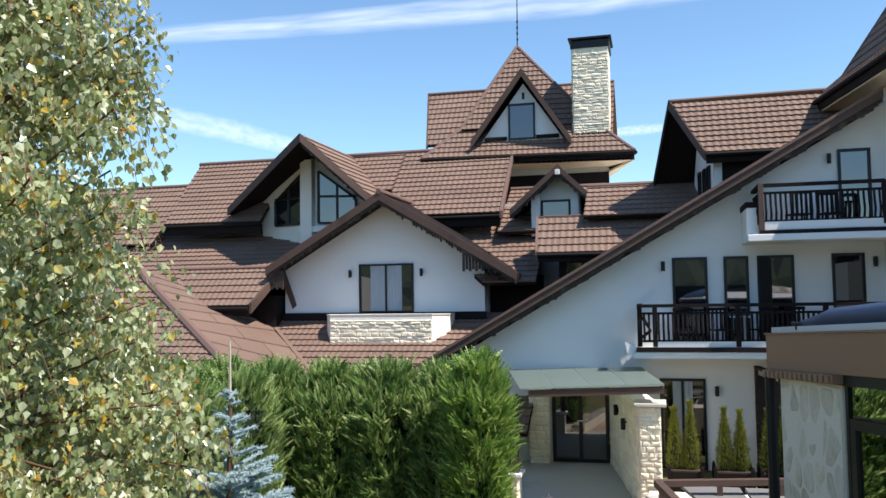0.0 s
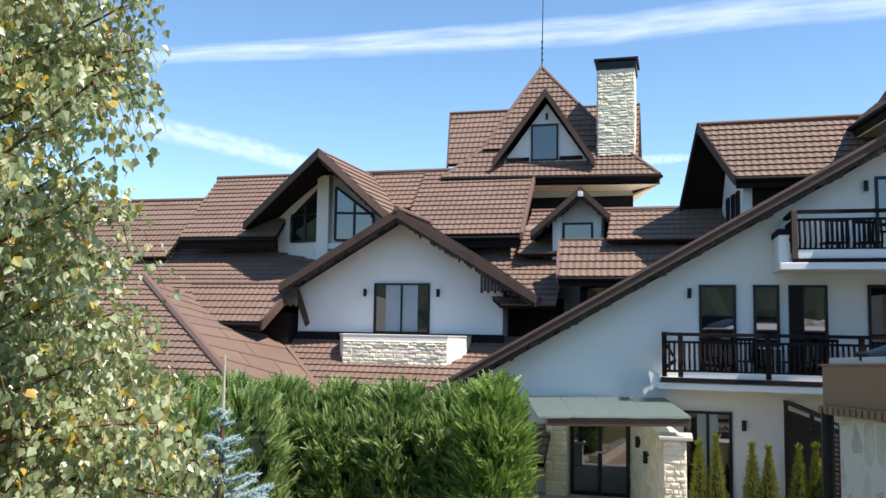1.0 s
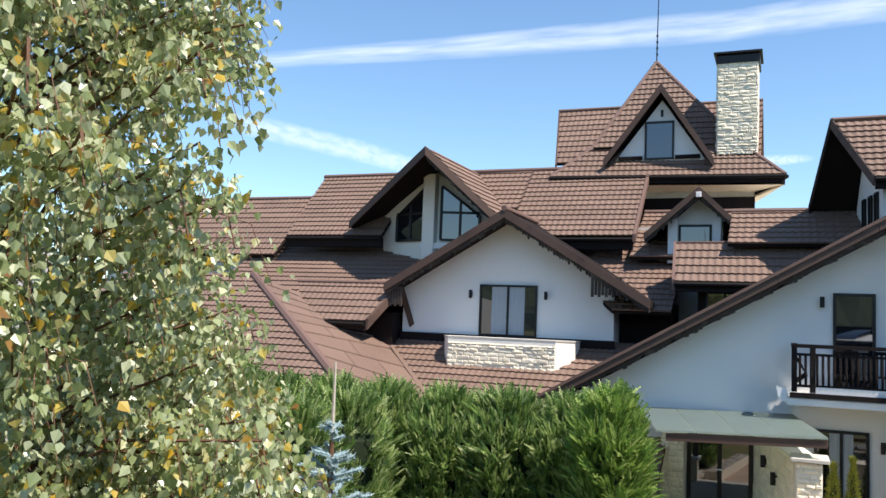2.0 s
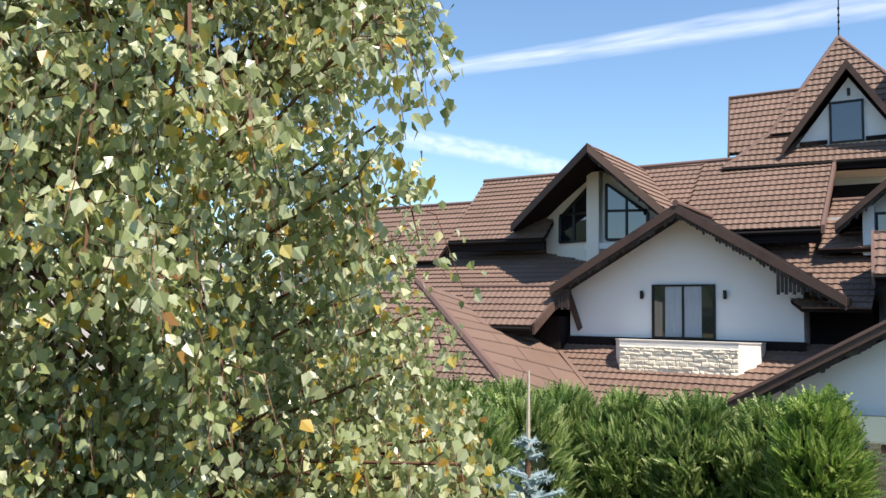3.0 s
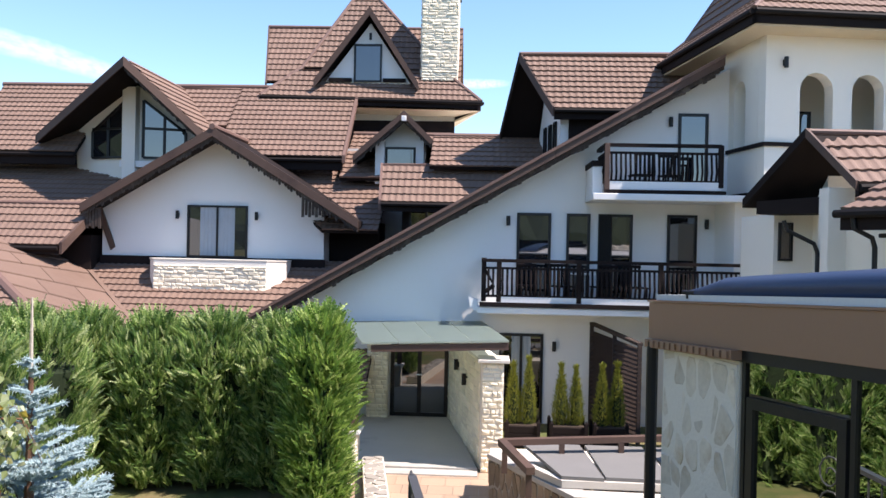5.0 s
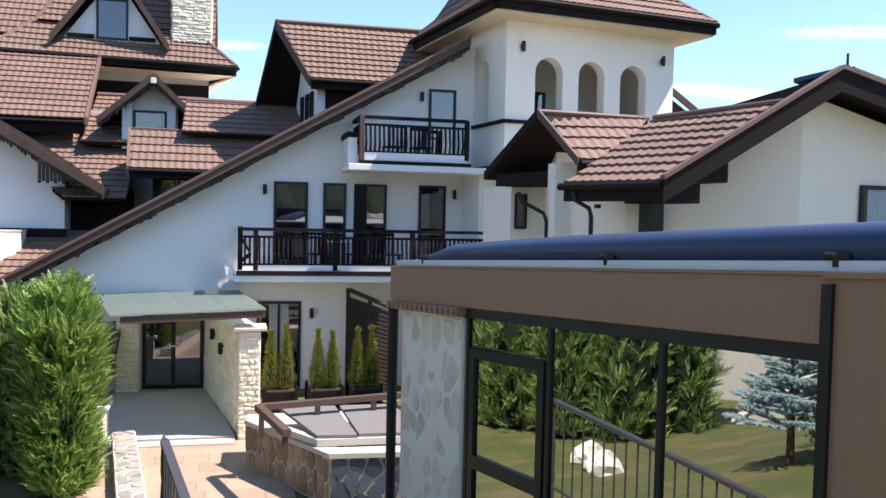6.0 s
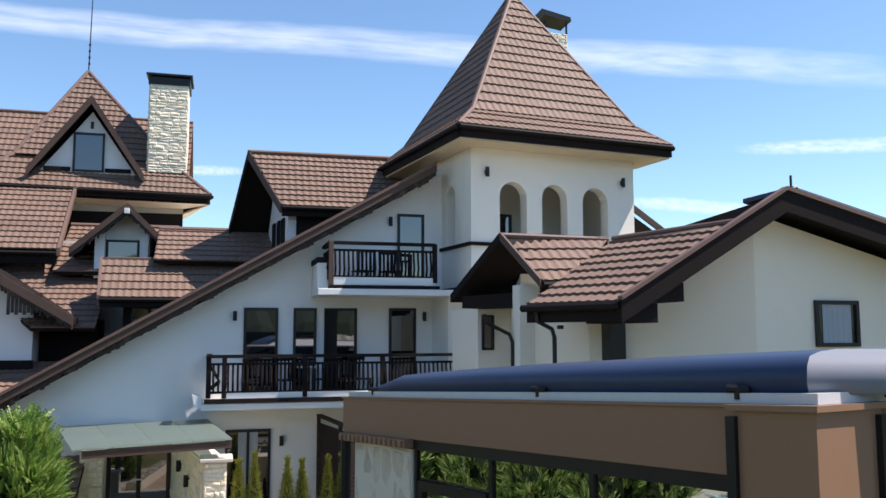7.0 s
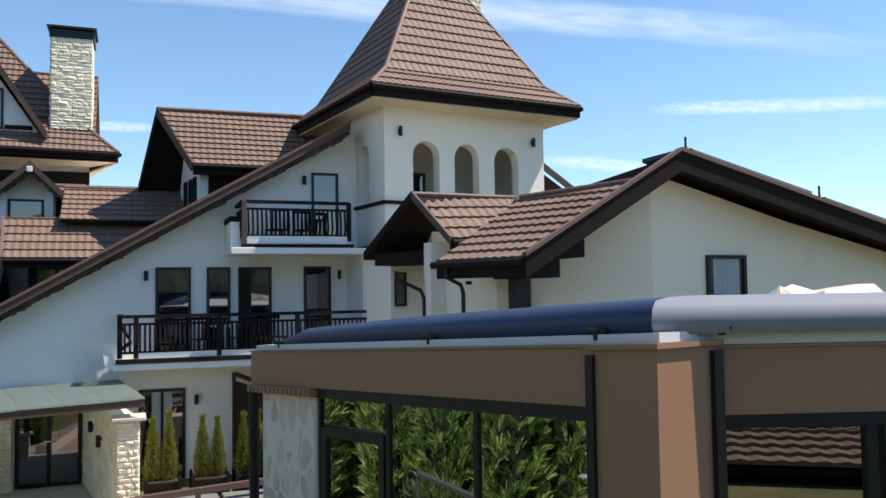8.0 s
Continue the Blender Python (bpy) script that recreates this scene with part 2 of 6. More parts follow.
def sheeted(parent, corners, mat, thick=0.06):
    pts = [Vector(p) for p in corners]
    n = (pts[1] - pts[0]).cross(pts[2] - pts[0]).normalized()
    if n.z < 0:
        n = -n
    return part("roof_sheet", prismed(pts, -n * thick), mat, parent)


def stones(parent, o, U, V, N, w, h, row=0.11, seed=1, single=True, lo=0.16, hi=0.42, mat=None):
    """Split-face cladding: uneven blocks in courses, on a mortar bed."""
    o, U, V, N = Vector(o), Vector(U).normalized(), Vector(V).normalized(), Vector(N).normalized()
    rnd = random.Random(seed)
    part("mortar_bed", prismed([o, o + U * w, o + U * w + V * h, o + V * h], N * 0.012), MORTAR, parent)
    verts, faces = [], []
    v = 0.0
    while v < h - 0.02:
        rh = min(row * rnd.uniform(0.75, 1.3), h - v)
        if h - v - rh < 0.04:
            rh = h - v
        u = -rnd.uniform(0, 0.2)
        while u < w:
            L = rnd.uniform(lo, hi)
            a, b = max(u, 0), min(u + L, w)
            u += L
            if b - a < 0.03:
                continue
            g = 0.004
            base = [(a + g, v + g), (b - g, v + g), (b - g, v + rh - g), (a + g, v + rh - g)]
            d = rnd.uniform(0.020, 0.040)
            ins = min(0.016, (b - a) / 5, rh / 5)
            top = [(a + g + ins, v + g + ins), (b - g - ins, v + g + ins), (b - g - ins, v + rh - g - ins), (a + g + ins, v + rh - g - ins)]
            vs = [o + U * p + V * q + N * 0.012 for p, q in base] + [o + U * p + V * q + N * max(0.014, d + rnd.uniform(-0.010, 0.010)) for p, q in top]
            mid = o + U * ((a + b) / 2 + rnd.uniform(-0.02, 0.02)) + V * (v + rh / 2) + N * (d + rnd.uniform(0.0, 0.012))
            fs = [(0, 1, 5, 4), (1, 2, 6, 5), (2, 3, 7, 6), (3, 0, 4, 7), (4, 5, 8), (5, 6, 8), (6, 7, 8), (7, 4, 8)]
            if single:
                raw("stone", vs + [mid], fs, mat or STONE, parent)
            else:
                k = len(verts)
                verts += vs + [mid]
                faces += [tuple(k + i for i in f) for f in fs]
        v += rh
    if not single:
        tagged(raw("stone_cladding", verts, faces, mat or STONE, parent), kind="stuff")


def window(parent, o, U, N, w, h, mullions=1, name="window", curtain=0.0, frame_w=0.06, rail=False, depth=0.05, mat=None):
    """A framed window: o is the lower left corner on the wall's face, U along it, N outwards."""
    o, U, N = Vector(o), Vector(U).normalized(), Vector(N).normalized()
    Z = Vector((0, 0, 1))
    win = part(name, prismed([o + N * 0.004, o + U * w + N * 0.004, o + U * w + Z * h + N * 0.004, o + Z * h + N * 0.004], N * 0.012), mat or PANE, parent)
    bm = bmesh.new()
    f = frame_w
    def bar(u0, u1, z0, z1, d=depth):
        prism(bm, [o + U * u0 + Z * z0 + N * 0.003, o + U * u1 + Z * z0 + N * 0.003, o + U * u1 + Z * z1 + N * 0.003, o + U * u0 + Z * z1 + N * 0.003], N * d)
    bar(0, f, 0, h)
    bar(w - f, w, 0, h)
    bar(f, w - f, 0, f)
    bar(f, w - f, h - f, h)
    for i in range(1, mullions):
        c = w * i / mullions
        bar(c - f * 0.5, c + f * 0.5, f, h - f, depth * 0.9)
    if rail:
        bar(f, w - f, h * 0.55, h * 0.55 + f * 0.8, depth * 0.9)
    part("window_frame", bm, FRAME, win)
    if curtain:
        cb = bmesh.new()
        k = max(6, int(w * curtain / 0.035))
        u0 = w * (1 - curtain) * 0.5
        prev = None
        for i in range(k + 1):
            u = f + 0.01 + (w - 2 * f - 0.02) * (u0 / w + curtain * i / k)
            q = o + U * u + N * (0.018 + 0.010 * (0.5 + 0.5 * math.sin(i * 1.9)))
            a, b = cb.verts.new(q + Z * f), cb.verts.new(q + Z * (h - f))
            if prev:
                cb.faces.new((prev[0], a, b, prev[1]))
            prev = (a, b)
        part("curtain", cb, CURTAIN, win)
    return win


def wall_lamp(at, N, name="wall_lamp"):
    """A black cylinder lamp on a back plate."""
    at, N = Vector(at), Vector(N).normalized()
    t = thing(name, "black up-and-down cylinder lamp on the white wall", "wall lamp", "wall lamps on the facades")
    U = N.cross(Vector((0, 0, 1)))
    part("lamp_tube", tube(bmesh.new(), [at + N * 0.09 - Vector((0, 0, 0.11)), at + N * 0.09 + Vector((0, 0, 0.11))], 0.045, 12), BLACKMETAL, t)
    part("back_plate", prismed([at + U * s * 0.03 + Vector((0, 0, z)) for s, z in ((-1, -0.06), (1, -0.06), (1, 0.06), (-1, 0.06))], N * 0.06), BLACKMETAL, t)
    return t


def rake(parent, a, apex, b, back, mat=WOOD, h=0.20, t=0.05, trim=True, seed=3):
    """The two sloping barge boards of a gable with a ragged fretwork strip hung behind them."""
    a, apex, b = Vector(a), Vector(apex), Vector(b)
    back = Vector(back)
    for p, q in ((a, apex), (b, apex)):
        dn = Vector((0, 0, -h))
        part("barge_board", prismed([p, q, q + dn, p + dn], back * t), mat, parent)
        if trim:
            rnd = random.Random(seed)
            bm = bmesh.new()
            L = (q - p).length
            k = max(8, int(L / 0.09))
            off = back * (t + 0.01)
            for i in range(k):
                s0, s1 = i / k, (i + 0.92) / k
                c0, c1 = p.lerp(q, s0) + off, p.lerp(q, s1) + off
                d = Vector((0, 0, -h - rnd.uniform(0.05, 0.14)))
                prism(bm, [c0 + dn * 0.8, c1 + dn * 0.8, c1 + d, (c0 + c1) / 2 + d * 1.12, c0 + d], back * 0.02)
            tagged(part("fretwork", bm, TRIM, parent), kind="stuff")


def gable_roof(parent, a, apex, b, depth, thick=0.16, mat=DARKWOOD):
    """The two slopes behind a gable, as slabs running back by the vector depth."""
    a, apex, b, depth = Vector(a), Vector(apex), Vector(b), Vector(depth)
    dn = Vector((0, 0, -thick))
    for p in (a, b):
        part("roof_slab", prismed([p, apex, apex + dn, p + dn], depth), mat, parent)


def ridge_cap(parent, a, b, r=0.09):
    bm = bmesh.new()
    tube(bm, [a, b], r, 8)
    part("ridge_cap", bm, RIDGE, parent)


def balustrade(parent, pts, z0, z1, post_at=(), belly=0.06, gap=0.098):
    """Timber railing: rails, posts and bellied balusters along a run of points."""
    for a, b in zip(pts, pts[1:]):
        a, b = Vector(a), Vector(b)
        d = (b - a).normalized()
        n = d.cross(Vector((0, 0, 1)))
        top = bmesh.new()
        beam(top, a + Vector((0, 0, z1)), b + Vector((0, 0, z1)), 0.11, 0.07)
        part("top_rail", top, DARKWOOD, parent)
        for z in (z0 + 0.02, z1 - 0.16):
            bm = bmesh.new()
            beam(bm, a + Vector((0, 0, z)), b + Vector((0, 0, z)), 0.05, 0.05)
            part("rail", bm, DARKWOOD, parent)
        k = max(2, int((b - a).length / gap))
        zz = (z0 + 0.04, z0 + (z1 - z0) * 0.28, z0 + (z1 - z0) * 0.5, z1 - 0.17)
        for i in range(1, k):
            p = a.lerp(b, i / k)
            bl = (0, belly, belly * 0.6, 0)
            part("baluster", tube(bmesh.new(), [p + n * o + Vector((0, 0, z)) for z, o in zip(zz, bl)], 0.025, 5), DARKWOOD, parent)
    for p in post_at:
        x, y = p
        part("post", boxed(x - 0.05, x + 0.05, y - 0.05, y + 0.05, z0 - 0.10, z1 + 0.02, bevel=0.008), DARKWOOD, parent)


# ---- ground ----
def ground_z(x, y):
    """The garden falls from the viewer's terrace to the entrance court."""
    k = min(max((y - 4.0) / 9.5, 0), 1)
    return 3.7 + (1.33 - 3.7) * (k * k * (3 - 2 * k))


def added_dark_hill():
    """Unseen dark hill, added behind the viewer to darken what the panes mirror."""
    verts, faces = [], []
    n = 140
    for i in range(n + 1):
        a = radians(75 + 210 * i / n)
        for j, (r, h) in enumerate(((70, 0), (80, 7), (110, 13), (160, 24), (240, 34))):
            k = h * (0.8 + 0.5 * noise.noise(Vector((a * 9, j * 1.7, 0)))) + (3.5 * noise.noise(Vector((a * 60, j * 5.1, 2))) if h else 0)
            verts.append((math.sin(a) * r, math.cos(a) * r, k))
    faces = [(i * 5 + j, i * 5 + j + 1, i * 5 + j + 6, i * 5 + j + 5) for i in range(n) for j in range(4)]
    tagged(raw("backdrop", verts, faces, ADDEDHILL), "unseen dark hill added behind the viewer to darken the panes", "woods", kind="structure")


def build_ground():
    xs = [-900, -300, -120, -60] + [i * 1.0 for i in range(-34, 35)] + [60, 120, 300, 900]
    ys = [-900, -300, -100, -40, -20, -10] + [i * 0.75 for i in range(-6, 50)] + [45, 70, 120, 300, 900]
    verts = [(x, y, ground_z(x, y) + (0.05 * noise.noise(Vector((x * 0.5, y * 0.5, 0))) if 2 < y < 14 and x < -2 else 0)) for y in ys for x in xs]
    w = len(xs)
    faces = [(j * w + i, j * w + i + 1, (j + 1) * w + i + 1, (j + 1) * w + i) for j in range(len(ys) - 1) for i in range(w - 1)]
    g = raw("ground", verts, faces, GRASS)
    tagged(g, "sloping lawn with dry patches falling to the court", "ground", kind="structure")


ADDEDHILL = material("woods", (0.030, 0.045, 0.018), 0.95, vary=0.5, scale=2, bump=0.0, grain=3)
build_ground()
added_dark_hill()

# ---- contrails, far behind everything ----
def contrail_material():
    m = bpy.data.materials.new("contrail")
    m.use_nodes = True
    n, l = m.node_tree.nodes, m.node_tree.links
    n.remove(n["Principled BSDF"])
    em, tr, mx = n.new("ShaderNodeEmission"), n.new("ShaderNodeBsdfTransparent"), n.new("ShaderNodeMixShader")
    em.inputs[0].default_value, em.inputs[1].default_value = (0.86, 0.93, 1.0, 1), 0.95
    co, no, uv = n.new("ShaderNodeTexCoord"), n.new("ShaderNodeTexNoise"), n.new("ShaderNodeSeparateXYZ")
    no.inputs["Scale"].default_value, no.inputs["Detail"].default_value = 9.0, 6
    l.new(co.outputs["UV"], uv.inputs[0])
    mp = n.new("ShaderNodeMapping")
    mp.inputs["Scale"].default_value = (3.0, 0.5, 1)
    l.new(co.outputs["UV"], mp.inputs[0])
    l.new(mp.outputs[0], no.inputs["Vector"])
    # soft across the width: 4 v (1 - v), cut by the noise
    one, mul, four, sub, rng = (n.new("ShaderNodeMath") for _ in range(5))
    one.operation, one.inputs[0].default_value = "SUBTRACT", 1.0
    l.new(uv.outputs[1], one.inputs[1])
    mul.operation = "MULTIPLY"
    l.new(uv.outputs[1], mul.inputs[0])
    l.new(one.outputs[0], mul.inputs[1])
    four.operation, four.inputs[1].default_value = "MULTIPLY", 4.0
    l.new(mul.outputs[0], four.inputs[0])
    sub.operation = "MULTIPLY"
    # and fading towards both ends
    inv, end, gain = (n.new("ShaderNodeMath") for _ in range(3))
    inv.operation, inv.inputs[0].default_value = "SUBTRACT", 1.0
    l.new(uv.outputs[0], inv.inputs[1])
    end.operation, gain.operation = "MULTIPLY", "MULTIPLY"
    l.new(uv.outputs[0], end.inputs[0])
    l.new(inv.outputs[0], end.inputs[1])
    l.new(end.outputs[0], gain.inputs[0])
    gain.inputs[1].default_value, gain.use_clamp = 5.5, True
    soft_end = n.new("ShaderNodeMath")
    soft_end.operation = "MULTIPLY"
    l.new(four.outputs[0], soft_end.inputs[0])
    l.new(gain.outputs[0], soft_end.inputs[1])
    l.new(soft_end.outputs[0], sub.inputs[0])
    l.new(no.outputs["Fac"], sub.inputs[1])
    ramp = n.new("ShaderNodeMapRange")
    ramp.inputs[1].default_value, ramp.inputs[2].default_value, ramp.inputs[4].default_value = 0.10, 0.85, 0.58
    l.new(sub.outputs[0], ramp.inputs[0])
    l.new(ramp.outputs[0], mx.inputs[0])
    l.new(tr.outputs[0], mx.inputs[1])
    l.new(em.outputs[0], mx.inputs[2])
    l.new(mx.outputs[0], n["Material Output"].inputs["Surface"])
    return m


CONTRAIL = contrail_material()


def contrail(dirs, width):
    """A ribbon of vapour through a run of (bearing, elevation) in degrees, 3000 m away."""
    verts, faces, uvs = [], [], []
    P = [Vector((math.sin(radians(a)) * math.cos(radians(e)), math.cos(radians(a)) * math.cos(radians(e)), math.sin(radians(e)))) * 3000 for a, e in dirs]
    for i, p in enumerate(P):
        d = (P[min(i + 1, len(P) - 1)] - P[max(i - 1, 0)]).normalized()
        s = d.cross(p.normalized()).normalized() * width[i] / 2
        verts += [p - s, p + s]
        uvs += [(i / (len(P) - 1), 0), (i / (len(P) - 1), 1)]
    faces = [(2 * i, 2 * i + 2, 2 * i + 3, 2 * i + 1) for i in range(len(P) - 1)]
    ob = raw("contrail", verts, faces, CONTRAIL)
    layer = ob.data.uv_layers.new(name="UVMap")
    for lp in ob.data.loops:
        layer.data[lp.index].uv = uvs[lp.vertex_index]
    ob.visible_shadow = False
    tagged(ob, "soft white vapour trail across the blue sky", "contrail", "vapour trails", "structure")


contrail([(-60, 11), (-48, 14.2), (-36.5, 16.5), (-25, 18.1), (-14, 19.1), (-4, 19.5), (5, 19.8), (17, 19.2), (27, 18.5), (36, 17.3), (44, 15.7), (55, 12.5)], (40, 52, 66, 88, 112, 122, 128, 134, 140, 140, 145, 120))
contrail([(-40, 12.8), (-34.7, 12.2), (-29, 11.3), (-24.5, 10.3), (-19.5, 9.2)], (70, 95, 95, 75, 40))
contrail([(26, 9.0), (31, 8.6), (36, 7.9), (47, 6.0)], (40, 60, 55, 50))
contrail([(34, 12.0), (42, 11.6), (52, 10.9)], (50, 60, 50))
contrail([(-4, 10.7), (-1, 10.9), (2, 11.0)], (30, 45, 30))

# ---- main house ----
main = thing("main_house", "white rendered house with stepped brown tiled roofs and gables", "house")


def roof(name, parent, label=""):
    r = new(name)
    r.parent = parent
    if label:
        tagged(r, label)
    return r


def eave(parent, a, b, h=0.22, t=0.12):
    """A dark fascia with a half-round gutter under the edge of a roof."""
    a, b = Vector(a), Vector(b)
    n = (b - a).normalized().cross(Vector((0, 0, 1)))
    part("fascia", prismed([a - Vector((0, 0, 0.05)), b - Vector((0, 0, 0.05)), b - Vector((0, 0, h)), a - Vector((0, 0, h))], -n * t), DARKWOOD, parent)
    part("gutter", tube(bmesh.new(), [a + n * 0.05 - Vector((0, 0, 0.06)), b + n * 0.05 - Vector((0, 0, 0.06))], 0.06, 8), GUTTER, parent)


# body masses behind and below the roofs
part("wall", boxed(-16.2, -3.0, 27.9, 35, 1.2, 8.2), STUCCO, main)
# Near-black colour here stands in for the shadow between the roofs.
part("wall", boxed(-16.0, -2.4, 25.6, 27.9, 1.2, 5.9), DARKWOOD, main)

# Upper roof is scaled about the camera's viewpoint, to fit its view.
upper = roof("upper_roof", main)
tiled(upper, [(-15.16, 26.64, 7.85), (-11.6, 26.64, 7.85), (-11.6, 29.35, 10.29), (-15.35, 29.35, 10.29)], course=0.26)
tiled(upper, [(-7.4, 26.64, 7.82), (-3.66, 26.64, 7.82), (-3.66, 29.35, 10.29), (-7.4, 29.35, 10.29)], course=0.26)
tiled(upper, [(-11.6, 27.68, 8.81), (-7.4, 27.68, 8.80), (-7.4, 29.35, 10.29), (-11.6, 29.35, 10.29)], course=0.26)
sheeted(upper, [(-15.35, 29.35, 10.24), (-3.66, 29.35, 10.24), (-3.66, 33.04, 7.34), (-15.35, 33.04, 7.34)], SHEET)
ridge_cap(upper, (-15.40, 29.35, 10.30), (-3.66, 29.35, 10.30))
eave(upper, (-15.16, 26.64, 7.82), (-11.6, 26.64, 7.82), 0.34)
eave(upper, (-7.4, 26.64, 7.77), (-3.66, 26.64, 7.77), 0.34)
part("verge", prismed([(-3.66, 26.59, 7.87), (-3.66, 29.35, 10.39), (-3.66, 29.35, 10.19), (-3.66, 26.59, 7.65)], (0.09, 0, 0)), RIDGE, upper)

far_left = roof("left_roof", main)
tiled(far_left, [(-23.5, 26.6, 7.2), (-15.6, 26.6, 7.2), (-15.6, 29, 9.47), (-23.5, 29, 9.5)])
ridge_cap(far_left, (-23.5, 29, 9.5), (-15.7, 29, 9.47))
part("wall", boxed(-23.4, -16.2, 27.2, 33, 1.2, 7.3), STUCCO, main)

middle = roof("middle_roof", main)
tiled(middle, [(-16.8, 24.4, 5.66), (-9.92, 24.4, 5.66), (-9.92, 27.7, 7.57), (-16.8, 27.7, 7.57)])
tiled(middle, [(-3.78, 24.4, 5.66), (-2.3, 24.4, 5.66), (-2.3, 27.7, 7.57), (-5.6, 27.7, 7.57), (-5.6, 26.6, 6.93)])

back_right = roof("rear_roof", main)
tiled(back_right, [(-3.7, 26.4, 7.2), (-0.6, 26.4, 7.2), (-0.6, 29, 8.78), (-3.7, 29, 8.78)])
# This slope is pulled towards the camera and cut to fit its view.
tiled(back_right, [(-1.0, 24.8, 7.43), (2.6, 24.8, 7.43), (2.6, 26.47, 8.44), (-1.0, 26.47, 8.44)])
ridge_cap(back_right, (-1.0, 26.48, 8.45), (2.6, 26.48, 8.45))
ridge_cap(back_right, (-3.7, 29, 8.79), (-0.6, 29, 8.79))
part("wall", boxed(-3.0, 3.0, 26.9, 33, 1.2, 7.3), STUCCO, main)

# left wing: hipped end that comes forward
wing = roof("wing_roof", main)
HT, HB = (-14.52, 24.0, 6.39), (-8.45, 19.2, 3.54)
tiled(wing, [(-19.5, 19.2, 3.54), HB, HT, (-19.5, 24.0, 6.39)])


def edge_at(k):
    """The right-hand edge of the smooth slope: along the lean-to, then down the valley."""
    run = [Vector((-12.6, 24.2, 5.75)), Vector((-10.9, 24.5, 4.95)), Vector((-10.3, 24.6, 4.58)), Vector((-8.03, 22.41, 3.38)), Vector((-6.6, 21.0, 2.62))]
    x = k * (len(run) - 1)
    n = min(int(x), len(run) - 2)
    return run[n].lerp(run[n + 1], x - n)


ROWS = 11
for i in range(ROWS):
    a0, a1 = Vector(HT).lerp(Vector(HB), i / ROWS), Vector(HT).lerp(Vector(HB), (i + 0.985) / ROWS)
    b0, b1 = edge_at(i / ROWS), edge_at((i + 0.985) / ROWS)
    up = Vector((0, 0, 0.030))
    cuts = (0.0, 0.36, 0.70, 1.0) if i % 2 else (0.0, 0.52, 1.0)
    for c0, c1 in zip(cuts, cuts[1:]):
        bm = prismed([a0.lerp(b0, c0), a0.lerp(b0, c1 - 0.006), a1.lerp(b1, c1 - 0.006) + up, a1.lerp(b1, c0) + up], (0, 0, -0.03))
        part("roof_sheet", bm, SHEET, wing)
ridge_cap(wing, HT, HB, 0.13)
part("wall", boxed(-19.2, -9.6, 20.2, 24.2, 1.2, 3.4), STUCCO, main)

# roof below the planter
apron = roof("apron_roof", main)
tiled(apron, [(-6.0, 20.4, 2.24), (-2.0, 20.4, 2.24), (-2.0, 25.1, 4.82), (-10.7, 25.1, 4.82)])
part("valley_flashing", beam(bmesh.new(), (-10.25, 24.6, 4.62), (-6.6, 20.98, 2.62), 0.12, 0.03), SHEET, apron)

# small lean-to with its bracketed end
lean = roof("lean_to_roof", main)
tiled(lean, [(-12.35, 23.3, 5.12), (-10.3, 23.3, 5.12), (-9.92, 24.6, 6.22), (-13.3, 24.6, 6.22)])
ridge_cap(lean, (-13.3, 24.6, 6.24), (-9.92, 24.6, 6.24), 0.06)
eave(lean, (-12.3, 23.3, 5.1), (-10.3, 23.3, 5.1), 0.2)
part("barge_board", prismed([(-10.26, 23.25, 5.2), (-9.88, 24.6, 6.3), (-9.88, 24.6, 6.05), (-10.26, 23.25, 4.9)], (0.07, 0, 0)), WOOD, lean)
part("barge_board", prismed([(-9.88, 24.6, 6.3), (-9.5, 24.75, 5.1), (-9.62, 24.75, 5.0), (-9.95, 24.6, 6.05)], (0, 0.08, 0)), WOOD, lean)
# Box coloured dark as the shade in the gap under the lean-to.
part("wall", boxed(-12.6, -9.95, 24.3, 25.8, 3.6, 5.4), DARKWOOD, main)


def gable_front():
    """The middle gable with its window and stone planter."""
    g = roof("gable", main, "white gable with carved brown barge boards")
    y = 24.8
    part("gable_wall", prismed([(-9.87, y, 4.6), (-3.8, y, 4.6), (-3.8, y, 6.42), (-6.62, y, 8.08), (-9.87, y, 6.2)], (0, 3.2, 0)), STUCCO, g)
    a, top, b = (-10.08, 23.9, 6.22), (-6.6, 23.9, 8.27), (-2.75, 23.9, 5.95)
    gable_roof(g, (-10.08, 23.96, 6.17), (-6.6, 23.96, 8.22), (-2.75, 23.96, 5.90), (0, 3.6, 0))
    rake(g, a, top, b, (0, 1, 0), h=0.24)
    for x0, x1, zt in ((-9.97, -9.55, 6.2), (-4.25, -3.45, 6.6)):
        bm = bmesh.new()
        k = int((x1 - x0) / 0.08)
        for i in range(k):
            xa = x0 + (x1 - x0) * i / k
            prism(bm, [(xa, 24.02, zt - 0.1 + 0.0), (xa + 0.07, 24.02, zt - 0.1), (xa + 0.07, 24.02, zt - 0.62 + 0.05 * (i % 2)), (xa, 24.02, zt - 0.62 + 0.05 * (i % 2))], (0, 0.04, 0))
        tagged(part("carved_bracket", bm, TRIM, g), kind="stuff")
    ridge_cap(g, (-6.6, 23.88, 8.28), (-6.6, 27.6, 8.28), 0.08)
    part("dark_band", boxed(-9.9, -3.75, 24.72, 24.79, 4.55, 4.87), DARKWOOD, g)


gable_front()
W = window(main, (-7.52, 24.8, 4.86), (1, 0, 0), (0, -1, 0), 1.65, 1.41, 2, curtain=0.62, frame_w=0.055)
wall_lamp((-7.78, 24.8, 6.0), (0, -1, 0))
wall_lamp((-5.62, 24.8, 6.0), (0, -1, 0))


